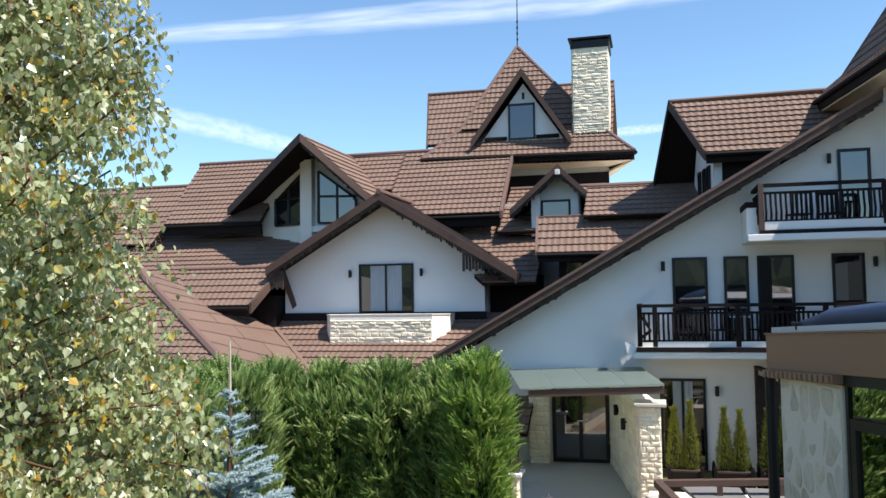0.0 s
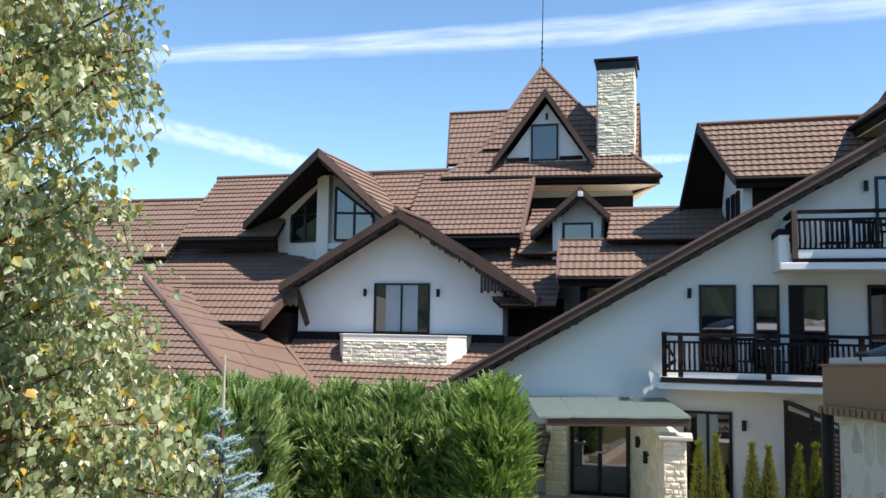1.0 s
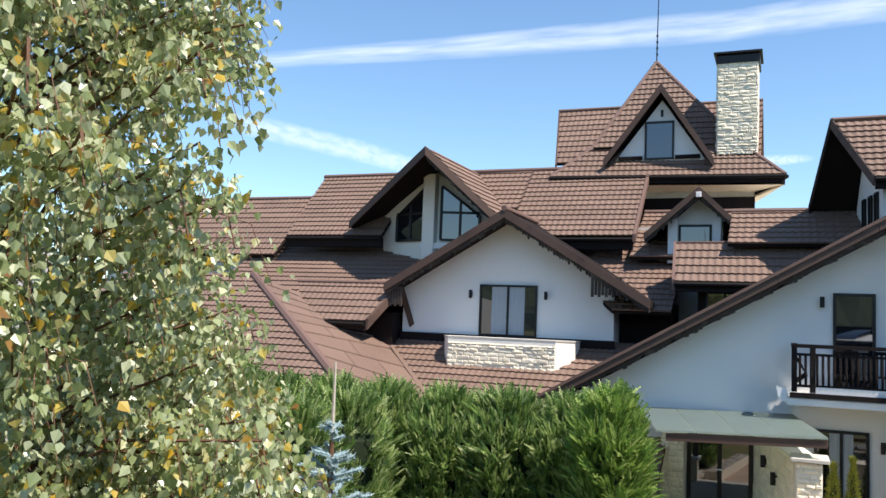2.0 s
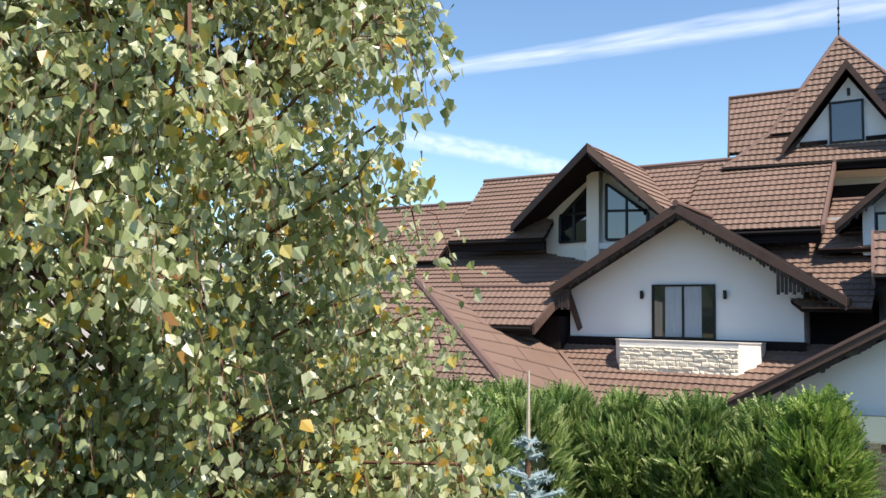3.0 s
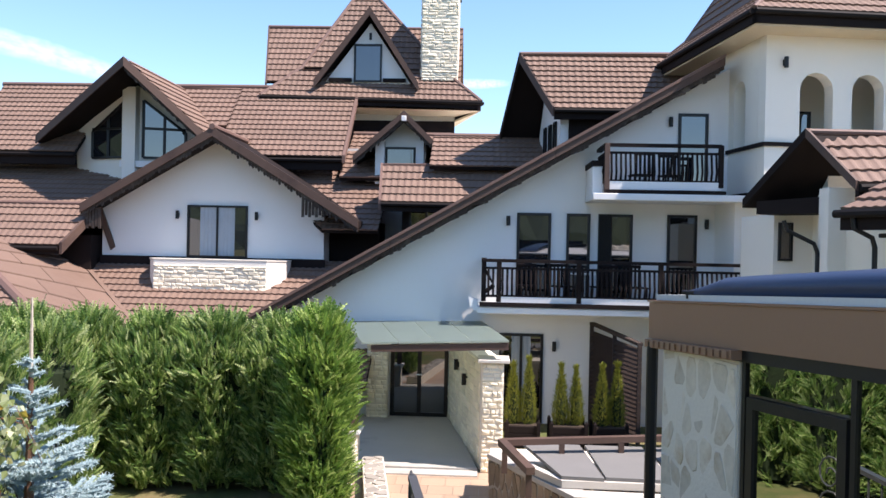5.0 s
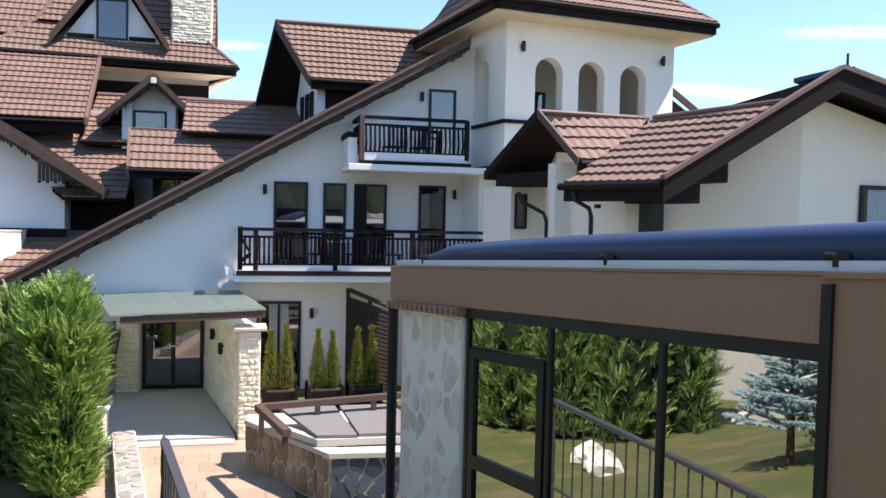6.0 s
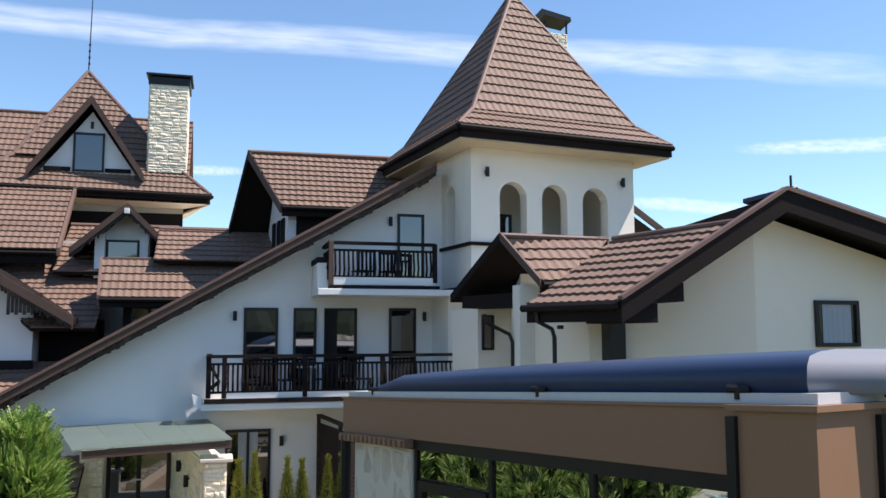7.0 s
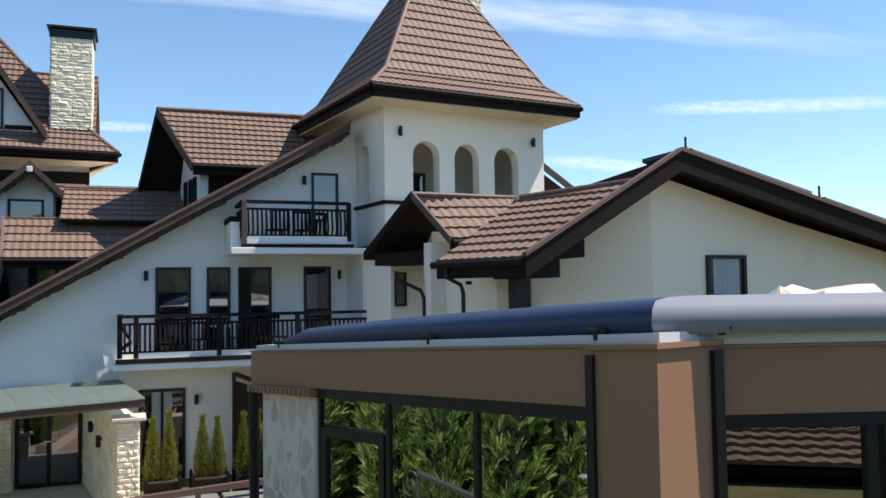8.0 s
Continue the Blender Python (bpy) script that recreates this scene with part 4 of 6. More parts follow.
def arch_wall(w, z0, z1, arches, thick):
    """A wall in x, z with round-headed openings (x0, x1, sill, top)."""
    bm = bmesh.new()
    def solid(pts):
        prism(bm, [TWM @ Vector((x, 0, z)) for x, z in pts], (TWM.to_3x3() @ Vector((0, thick, 0))))
    xs = 0.0
    for x0, x1, s, top in arches:
        solid([(xs, z0), (x0, z0), (x0, z1), (xs, z1)])
        r = (x1 - x0) / 2
        c = (x0 + x1) / 2
        solid([(x0, z0), (x1, z0), (x1, s), (x0, s)])
        n = 10
        for i in range(n):
            a0, a1 = math.pi - math.pi * i / n, math.pi - math.pi * (i + 1) / n
            p0, p1 = (c + r * math.cos(a0), top - r + r * math.sin(a0)), (c + r * math.cos(a1), top - r + r * math.sin(a1))
            solid([p0, p1, (p1[0], z1), (p0[0], z1)])
        xs = x1
    solid([(xs, z0), (w, z0), (w, z1), (xs, z1)])
    bmesh.ops.remove_doubles(bm, verts=bm.verts, dist=0.0005)
    return bm


TWM = TW
part("front_wall", arch_wall(4.46, 6.5, 10.0, [(0.73, 1.44, 7.6, 9.03), (1.85, 2.54, 7.6, 9.03), (2.97, 3.69, 7.6, 9.03)], 0.32), CREAM, tower)
TWM = TW @ pose(0, 4.4, 0, 0, 0, -90)
part("side_wall", arch_wall(4.07, 6.5, 10.0, [(2.95, 3.5, 7.6, 9.03)], 0.3), CREAM, tower)
part("side_wall", boxed(4.16, 4.46, 0.33, 4.4, 6.5, 10, m=TW), CREAM, tower)
part("back_wall", boxed(0.31, 4.15, 2.2, 2.5, 6.5, 10, m=TW), CREAM, tower)
part("tower_floor", boxed(0.31, 4.15, 0.33, 2.2, 6.9, 7.0, m=TW), CONCRETE, tower)
part("tower_ceiling", boxed(0.31, 4.15, 0.33, 2.2, 9.8, 9.9, m=TW), CREAM, tower)
part("band", boxed(-0.05, 4.5, -0.06, 0.0, 7.50, 7.58, m=TW), DARKWOOD, tower)
part("band", boxed(-0.06, -0.002, -0.05, 4.4, 7.50, 7.58, m=TW), DARKWOOD, tower)
part("base_band", boxed(-0.06, -0.002, -0.05, 4.4, 6.52, 6.58, m=TW), DARKWOOD, tower)
o = TW @ Vector((1.42, 2.2, 7.0))
window(tower, o, TW.to_3x3() @ Vector((1, 0, 0)), TW.to_3x3() @ Vector((0, -1, 0)), 0.75, 1.6, 2)
for u in (0.38, 4.1):
    wall_lamp(TW @ Vector((u, 0, 9.2)), TW.to_3x3() @ Vector((0, -1, 0)))
part("lower_wall", boxed(-0.25, 4.8, 0.75, 6.0, 1.2, 6.5, m=TW), STUCCO, tower)
window(tower, TW @ Vector((0.45, 0.75, 5.05)), TW.to_3x3() @ Vector((1, 0, 0)), TW.to_3x3() @ Vector((0, -1, 0)), 0.25, 0.75, 1, frame_w=0.04)


def spire():
    r = roof("spire_roof", tower)
    o, L = -0.62, 5.72
    e = [TW @ Vector((o + L * i, -0.72 + L * j, 10.08)) for i, j in ((0, 0), (1, 0), (1, 1), (0, 1))]
    g = 0.62
    m = [TW @ Vector((o + g + (L - 2 * g) * i, -0.72 + g + (L - 2 * g) * j, 10.62)) for i, j in ((0, 0), (1, 0), (1, 1), (0, 1))]
    top = TW @ Vector((o + L / 2, -0.72 + L / 2, 14.6))
    for i in (0, 3):
        j = (i + 1) % 4
        tiled(r, [e[i], e[j], m[j], m[i]])
        tiled(r, [m[i], m[j], top])
    for i in (1, 2):
        j = (i + 1) % 4
        sheeted(r, [e[i], e[j], m[j], m[i]], TILE)
        sheeted(r, [m[i], m[j], top], TILE)
    for i in range(4):
        ridge_cap(r, e[i], m[i], 0.06)
        ridge_cap(r, m[i], top, 0.06)
        eave(r, e[i], e[(i + 1) % 4], 0.28, 0.1)
    part("soffit", boxed(o + 0.05, o + L - 0.05, -0.67, -0.72 + L - 0.05, 9.76, 9.82, m=TW), SOFFIT, r)


spire()
ch = thing("tower_chimney", "cream stone chimney with an open black metal cowl behind the spire", "chimney")
part("stack", boxed(10.65, 11.4, 26.3, 27.0, 10, 15.2), MORTAR, ch)
stones(ch, (10.65, 26.3, 13.2), (1, 0, 0), (0, 0, 1), (0, -1, 0), 0.75, 2.0, 0.13, 41)
for x in (10.62, 11.36):
    part("cowl_leg", boxed(x, x + 0.05, 26.28, 26.34, 15.2, 15.6), BLACKMETAL, ch)
part("cowl", prismed([(10.1, 26.2, 15.45), (10.5, 26.2, 15.95), (11.5, 26.2, 15.75), (11.52, 26.2, 15.62), (10.6, 26.2, 15.75)], (0, 0.9, 0)), BLACKMETAL, ch)

# ---- right house ----
right = thing("right_house", "cream rendered low house with dark barge boards and brown tiles", "house")


def right_house():
    y = 12.5
    apex, l, rr = Vector((8.76, y, 7.58)), Vector((6.03, y, 5.93)), Vector((14.5, y, 6.08))
    bk = Vector((0.9, 6.0, 0))
    g = roof("main_roof", right)
    part("roof_slab", prismed([l, apex, apex - Vector((0, 0, 0.16)), l - Vector((0, 0, 0.16))], (0.1, 0.7, 0)), DARKWOOD, g)
    part("roof_slab", prismed([apex, rr, rr - Vector((0, 0, 0.16)), apex - Vector((0, 0, 0.16))], bk), DARKWOOD, g)
    for p in (l, rr):
        part("barge_board", prismed([p + Vector((0, -0.05, 0.05)), apex + Vector((0, -0.05, 0.05)), apex + Vector((0, -0.05, -0.28)), p + Vector((0, -0.05, -0.28))], (0, 0.06, 0)), DARKWOOD, g)
        part("verge_cap", prismed([p + Vector((0, -0.08, 0.10)), apex + Vector((0, -0.08, 0.10)), apex + Vector((0, -0.08, 0.04)), p + Vector((0, -0.08, 0.04))], (0, 0.14, 0)), RIDGE, g)
    for x, z in ((6.16, 5.66), (6.58, 5.96)):
        part("purlin_end", boxed(x, x + 0.47, 12.53, 13.9, z, z + 0.27, bevel=0.008), DARKWOOD, g)
    tiled(g, [(5.35, 14.3, 5.95), (6.05, 12.55, 5.94), (8.5, 13.0, 7.22), (7.35, 15.3, 7.14)])
    part("gutter", tube(bmesh.new(), [(5.28, 14.33, 5.90), (6.03, 12.50, 5.90)], 0.06, 8), GUTTER, g)
    part("fascia", prismed([(5.36, 14.35, 5.90), (6.10, 12.56, 5.90), (6.10, 12.56, 5.68), (5.36, 14.35, 5.68)], (0.1, 0.05, 0)), DARKWOOD, g)
    ridge_cap(g, (7.35, 15.3, 7.17), (8.5, 13.0, 7.25), 0.05)
    w = WARM
    part("gable_wall", prismed([(8.55, 13.0, 2.0), (11.4, 13.15, 2.0), (11.4, 13.15, 6.62), (8.7, 13.0, 7.3), (8.55, 13.0, 7.25)], (0.2, 2.0, 0)), w, right)
    part("gable_wall", prismed([(11.4, 13.15, 2.0), (15, 13.0, 2.0), (15, 13.0, 5.75), (11.4, 13.15, 6.62)], (0.2, 2.0, 0)), w, right)
    part("side_wall", prismed([(6.35, 14.2, 2.0), (8.55, 13.0, 2.0), (8.55, 13.0, 7.2), (6.35, 14.2, 5.7)], (1.0, 2.0, 0)), w, right)
    part("side_wall", prismed([(5.9, 15.9, 2.0), (6.35, 14.2, 2.0), (6.35, 14.2, 5.75), (5.9, 15.9, 5.75)], (1.5, 0.4, 0)), w, right)
    window(right, (9.62, 13.05, 5.30), (1, 0.05, 0), (0.05, -1, 0), 0.84, 0.72, 1, curtain=0.8, frame_w=0.06)
    part("chase", boxed(6.52, 6.78, 13.80, 14.2, 4.6, 5.70), FRAME, right)


right_house()
far = thing("rear_gable", "dark timber gable of a roof behind the tower", "roof")
part("barge_board", prismed([(12.9, 25, 9.50), (14.2, 25, 8.62), (14.2, 25, 8.40), (12.9, 25, 9.28)], (0, 0.08, 0)), WOOD, far)
part("gable_panel", prismed([(12.7, 25.3, 6.0), (14.1, 25.3, 6.0), (14.1, 25.3, 8.5), (12.7, 25.3, 9.4)], (0, 0.3, 0)), DARKWOOD, far)
solar = thing("solar_collector", "dark blue solar collector strip on brackets along the roof verge", "solar collector")
for k in range(2):
    a, b = Vector((8.97 + k * 2.7, 12.62, 7.64 - k * 0.70)), Vector((11.5 + k * 2.7, 12.62, 7.0 - k * 0.70))
    part("panel", prismed([a, b, b + Vector((0, 1.2, 0)), a + Vector((0, 1.2, 0))], (0, 0, 0.07)), MEMBRANE, solar)
    part("panel_edge", prismed([a + Vector((0, -0.02, -0.01)), b + Vector((0, -0.02, -0.01)), b + Vector((0, -0.02, 0.08)), a + Vector((0, -0.02, 0.08))], (0, 0.02, 0)), GREYCOVER, solar)
    part("pipe_end", tube(bmesh.new(), [a + Vector((0.0, 0, -0.06)), a + Vector((0.0, 0, 0.24))], 0.02, 6), BLACKMETAL, solar)
    part("bracket", tube(bmesh.new(), [a + Vector((-0.12, 0, 0.0)), a + Vector((0.1, 0, 0.06))], 0.03, 6), BLACKMETAL, solar)


def right_porch():
    g = roof("porch_roof", right, "small gabled porch roof with open dark gable")
    apex, R1 = Vector((5.53, 16.0, 7.26)), Vector((7.6, 16.0, 7.24))
    f0, f1 = Vector((5.93, 15.1, 6.38)), Vector((6.6, 15.1, 6.40))
    k0 = Vector((4.95, 17.2, 6.2))
    tiled(g, [f0, f1, R1, apex])
    part("roof_slab", prismed([apex, R1, Vector((7.65, 17.4, 6.2)), k0], (0, 0, -0.1)), DARKWOOD, g)
    ridge_cap(g, apex, R1, 0.05)
    for p in (f0, k0):
        part("barge_board", prismed([p + Vector((0, 0, 0.05)), apex + Vector((0, 0, 0.05)), apex + Vector((0, 0, -0.1)), p + Vector((0, 0, -0.1))], (-0.05, -0.02, 0)), WOOD if p is f0 else DARKWOOD, g)
    eave(g, f0, f1, 0.2)
    part("porch_post", boxed(5.70, 6.10, 15.6, 15.95, 2.0, 6.36, bevel=0.01), CREAM, right)
    part("porch_back", boxed(6.1, 7.6, 16.6, 18.5, 2, 7.0), CREAM, right)
    # Solid dark block put in as the shade under the open gable.
    part("porch_shade", prismed([(5.05, 16.9, 5.98), (5.75, 16.0, 5.98), (5.75, 16.0, 6.24), (5.05, 16.9, 6.2)], (0.5, 0.4, 0)), DARKWOOD, g)
    for pts in ([(5.15, 15.9, 5.85), (5.2, 15.9, 5.7), (5.62, 15.9, 5.5), (5.68, 15.9, 5.35), (5.68, 15.9, 4.8)], [(5.42, 14.1, 5.86), (5.44, 14.1, 5.70), (5.68, 14.1, 5.58), (5.72, 14.1, 5.45), (5.72, 14.1, 4.6)]):
        part("downpipe", tube(bmesh.new(), pts, 0.035, 8), BLACKMETAL, right)
    part("wall", boxed(5.45, 8, 17.2, 19.0, 2, 6.0), CREAM, right)
    window(right, (5.52, 17.2, 5.2), (1, 0, 0), (0, -1, 0), 0.24, 0.66, 1, frame_w=0.04)
    part("camera_bracket", boxed(5.74, 5.82, 13.96, 14.06, 5.58, 5.64, bevel=0.01), BLACKMETAL, right)


right_porch()

# ---- pavilion ----
PA = math.degrees(math.atan2(8.77 - 4.9, 1.67 - 2.65)) - 90     # its long side runs away from the viewer
PV = pose(2.65, 4.9, 0, 0, 0, PA)                               # local y along the long side, x into the pavilion
pavilion = thing("pavilion", "brown metal and glass pavilion with rolled dark blue roof cover", "pavilion")
RISE = (5.0 - 5.23) / 3.99
PS = pose(3.073, 4.636, 0, 0, 0, -16.5)                         # the short side: local x along it, y inwards


def pav_pt(x, y, z):
    return PV @ Vector((x, y, z + RISE * y))


def pav_box(bm, x0, x1, y0, y1, z0, z1):
    """A box that follows the fall of the pavilion's roof along its length."""
    vs = [bm.verts.new(pav_pt(x, y, z)) for x in (x0, x1) for y in (y0, y1) for z in (z0, z1)]
    for f in ((0, 1, 3, 2), (4, 6, 7, 5), (0, 4, 5, 1), (2, 3, 7, 6), (0, 2, 6, 4), (1, 5, 7, 3)):
        bm.faces.new([vs[i] for i in f])
    return bm


def pavilion_build():
    P = pavilion
    # long side
    part("long_fascia", pav_box(bmesh.new(), 0, 0.12, 0.0, 3.99, 4.97, 5.23), BROWN, P)
    part("fascia_cap", pav_box(bmesh.new(), -0.012, 0.16, -0.02, 4.0, 5.232, 5.245), BROWN, P)
    part("roof_edge", pav_box(bmesh.new(), 0.01, 0.5, -0.34, 3.9, 5.246, 5.286), GREYWHITE, P)
    part("head_frame", pav_box(bmesh.new(), 0.02, 0.10, 0.0, 3.1, 4.90, 4.968), BLACKMETAL, P)
    for y in (0.02, 0.95, 1.86, 2.80):
        part("mullion", pav_box(bmesh.new(), 0.035, 0.063, y - 0.018, y + 0.018, 2.6, 4.90), BLACKMETAL, P)
    for y0, y1 in ((0.036, 0.934), (0.966, 1.844)):
        pane = part("glass_pane", pav_box(bmesh.new(), 0.05, 0.062, y0, y1, 2.6, 4.898), PAVGLASS, P)
    part("glass_pane", pav_box(bmesh.new(), 0.05, 0.062, 1.9, 2.76, 4.72, 4.898), PAVGLASS, P)
    d = part("door_leaf", pav_box(bmesh.new(), 0.03, 0.08, 1.9, 1.965, 2.6, 4.70), BLACKMETAL, P)
    for dims in ((2.695, 2.76, 2.6, 4.70), (1.965, 2.695, 4.635, 4.70), (1.965, 2.695, 3.90, 3.99), (1.965, 2.695, 2.6, 2.75)):
        part("door_rail", pav_box(bmesh.new(), 0.03, 0.08, *dims), BLACKMETAL, d)
    part("glass_pane", pav_box(bmesh.new(), 0.05, 0.062, 1.965, 2.695, 3.99, 4.635), PAVGLASS, d)
    part("glass_pane", pav_box(bmesh.new(), 0.05, 0.062, 1.965, 2.695, 2.75, 3.90), PAVGLASS, d)
    # stone end
    part("stone_end", pav_box(bmesh.new(), 0.03, 0.3, 2.84, 3.80, 1.2, 4.90), MORTAR, P)
    part("vent_cap", pav_box(bmesh.new(), -0.05, 0.3, 2.8, 3.95, 4.91, 4.968), BROWN, P)
    for k in range(14):
        y = 2.83 + k * 0.08
        part("vent_slat", pav_box(bmesh.new(), -0.064, -0.051, y, y + 0.05, 4.918, 4.96), BROWN, P)
    part("downpipe", tube(bmesh.new(), [pav_pt(-0.02, 3.88, 4.95), pav_pt(-0.02, 3.88, 1.3)], 0.04, 8), BLACKMETAL, P)
    # corner and short side
    part("corner_post", pav_box(bmesh.new(), -0.03, 0.34, -0.36, 0.0, 1.2, 5.22), BROWN, P)
    part("corner_cap", pav_box(bmesh.new(), -0.05, 0.37, -0.38, 0.03, 5.222, 5.245), BROWN, P)
    part("corner_strip", pav_box(bmesh.new(), -0.05, -0.01, -0.015, 0.03, 1.2, 5.20), BLACKMETAL, P)
    part("corner_strip", pav_box(bmesh.new(), 0.30, 0.36, -0.385, -0.355, 1.2, 5.20), BLACKMETAL, P)
    # the short side stands at a blunt angle to the long one
    part("short_fascia", boxed(0.0, 5.6, 0.06, 0.16, 4.935, 5.222, m=PS), BROWN, P)
    part("fascia_cap", boxed(-0.02, 5.6, 0.045, 0.20, 5.224, 5.238, m=PS), BROWN, P)
    part("head_frame", boxed(0.0, 5.6, 0.07, 0.15, 4.875, 4.933, m=PS), BLACKMETAL, P)
    for x in (0.72, 0.80, 1.9, 3.0, 4.2):
        part("mullion", boxed(x - 0.025, x + 0.025, 0.075, 0.14, 2.6, 4.875, m=PS), BLACKMETAL, P)
    part("glass_pane", boxed(0.0, 5.6, 0.10, 0.112, 2.6, 4.873, m=PS), DARKGLASS, P)
    part("roof_edge", boxed(-0.36, 5.6, 0.05, 0.5, 5.24, 5.302, m=PS), GREYWHITE, P)
    c0, c1, c2, c3 = PS @ Vector((0, 0.12, 5.25)), PS @ Vector((5.6, 0.12, 5.25)), pav_pt(6.0, 3.9, 5.25), pav_pt(0.3, 3.9, 5.25)
    part("inner_roof", prismed([pav_pt(0.3, 0.05, 5.25), c0, c1, c2, c3], (0, 0, 0.04)), WHITE, P)
    part("far_wall", pav_box(bmesh.new(), 0.3, 6.0, 3.8, 3.95, 1.2, 4.97), STUCCO, P)
    part("pavilion_floor", pav_box(bmesh.new(), 0.3, 6.0, -0.2, 3.8, 2.45, 2.6), CONCRETE, P)
    part("back_wall", pav_box(bmesh.new(), 5.9, 6.0, -0.2, 3.8, 2.6, 4.97), WOOD, P)
    # rolled cover, mitred at the corner
    prof = [(0.06, 5.28), (0.03, 5.325), (0.05, 5.385), (0.11, 5.42), (0.35, 5.44), (0.8, 5.455)]
    for run, mat in ((0, MEMBRANE), (1, GREYCOVER)):
        bm = bmesh.new()
        ends = []
        for k, s in ((0.0, 1.0), (0.3, 1.0), (0.6, 0.97), (0.9, 0.85), (1.0, 0.35)) if run == 0 else ((0.0, 1.0), (0.4, 1.0), (1.0, 1.0)):
            row = []
            for a, z in prof:
                y0 = -0.30 + a * 0.55
                zz = 5.28 + (z - 5.28) * s
                mitre = pav_pt(a, y0, zz)
                if run == 0:
                    row.append(bm.verts.new(pav_pt(a, y0 + (3.5 - y0) * k, zz)))
                else:
                    end = PS @ Vector((5.6, 0.06 + a, zz))
                    row.append(bm.verts.new(mitre.lerp(end, k)))
            ends.append(row)
        for a, b in zip(ends, ends[1:]):
            for n in range(len(prof) - 1):
                f = bm.faces.new((a[n], a[n + 1], b[n + 1], b[n]))
                f.smooth = True
        part("roof_cover", bm, mat, P)
    for x, y in ((0.02, 0.02), (0.02, 1.35), (0.02, 3.45), (0.33, -0.40)):
        p = pav_pt(x, y, 5.262)
        part("clamp", tube(bmesh.new(), [p, p + Vector((0, 0, 0.045))], 0.018, 8), BLACKMETAL, P)
        part("clamp_knob", tube(bmesh.new(), [p + Vector((-0.03, 0.03, 0.04)), p + Vector((0.03, -0.03, 0.04))], 0.017, 8), BLACKMETAL, P)


PAVGLASS = glass_material("pavilion_glass", (0.52, 0.55, 0.50), 0.008, 0.0, 1.0)
PAVGLASS.node_tree.nodes["Principled BSDF"].inputs["Metallic"].default_value = 1.0
DARKGLASS = glass_material("short_side_glass", (0.30, 0.31, 0.30), 0.01, 0.0, 1.0)
DARKGLASS.node_tree.nodes["Principled BSDF"].inputs["Metallic"].default_value = 1.0
GREYWHITE = material("weathered_white_strip", (0.62, 0.63, 0.62), 0.6, vary=0.12, scale=8, bump=0.1, stain=(0.45, 0.45, 0.44))
PAVSTONE = material("pavilion_stone", (0.66, 0.59, 0.47), 0.8, vary=0.3, scale=26, bump=0.4, grain=22, stain=(0.50, 0.38, 0.24), stain_at=0.60, per_piece=0.14)
PALEMORTAR = material("pale_mortar", (0.74, 0.68, 0.57), 0.9, vary=0.12, scale=14, bump=0.4, grain=40)
pavilion_build()

# ---- trees and hedge ----
LEAF = island_material("birch_leaf", [(0.0, (0.20, 0.25, 0.08)), (0.35, (0.36, 0.42, 0.18)), (0.62, (0.50, 0.55, 0.30)), (0.86, (0.66, 0.69, 0.46)), (0.94, (0.58, 0.47, 0.10)), (0.985, (0.60, 0.38, 0.04)), (1.0, (0.28, 0.13, 0.04))], 0.30, 0.45, 1.0)
CONIFER = island_material("conifer_spray", [(0.0, (0.04, 0.10, 0.025)), (0.4, (0.15, 0.26, 0.06)), (0.75, (0.36, 0.47, 0.14)), (1.0, (0.62, 0.68, 0.32))], 0.45, 0.42, 0.6)
BRIGHTCONIFER = island_material("bright_spray", [(0.0, (0.05, 0.12, 0.022)), (0.4, (0.17, 0.30, 0.055)), (0.8, (0.33, 0.46, 0.10)), (1.0, (0.54, 0.63, 0.22))], 0.5, 0.42, 0.5)
BLUESPRUCE = island_material("blue_needles", [(0.0, (0.20, 0.29, 0.31)), (0.5, (0.38, 0.49, 0.51)), (1.0, (0.60, 0.70, 0.70))], 0.6, 0.1, 0.3)
THUJA = island_material("thuja_spray", [(0.0, (0.09, 0.12, 0.016)), (0.5, (0.20, 0.22, 0.028)), (1.0, (0.36, 0.34, 0.05))], 0.7, 0.2, 0.3)
# Near-black green puts the shade between the sprays into the core's colour.
CORE = material("gap_shade_core", (0.012, 0.022, 0.006), 0.9, vary=0.4, bump=0.6, grain=20)


def rand_unit(rnd):
    z, a = rnd.uniform(-1, 1), rnd.uniform(0, 2 * math.pi)
    s = math.sqrt(1 - z * z)
    return Vector((s * math.cos(a), s * math.sin(a), z))


def leaf(verts, faces, p, axis, side, size):
    """A pointed birch leaf of two folded halves, hanging from p along axis."""
    n = axis.cross(side).normalized()
    k = len(verts)
    w = size * 0.43
    verts += [p, p + axis * size * 0.28 + side * w + n * size * 0.09, p + axis * size * 0.62 + side * w * 0.62 + n * size * 0.06, p + axis * size,
              p + axis * size * 0.62 - side * w * 0.62 + n * size * 0.06, p + axis * size * 0.28 - side * w + n * size * 0.09]
    faces += [(k, k + 1, k + 2, k + 3), (k, k + 3, k + 4, k + 5)]


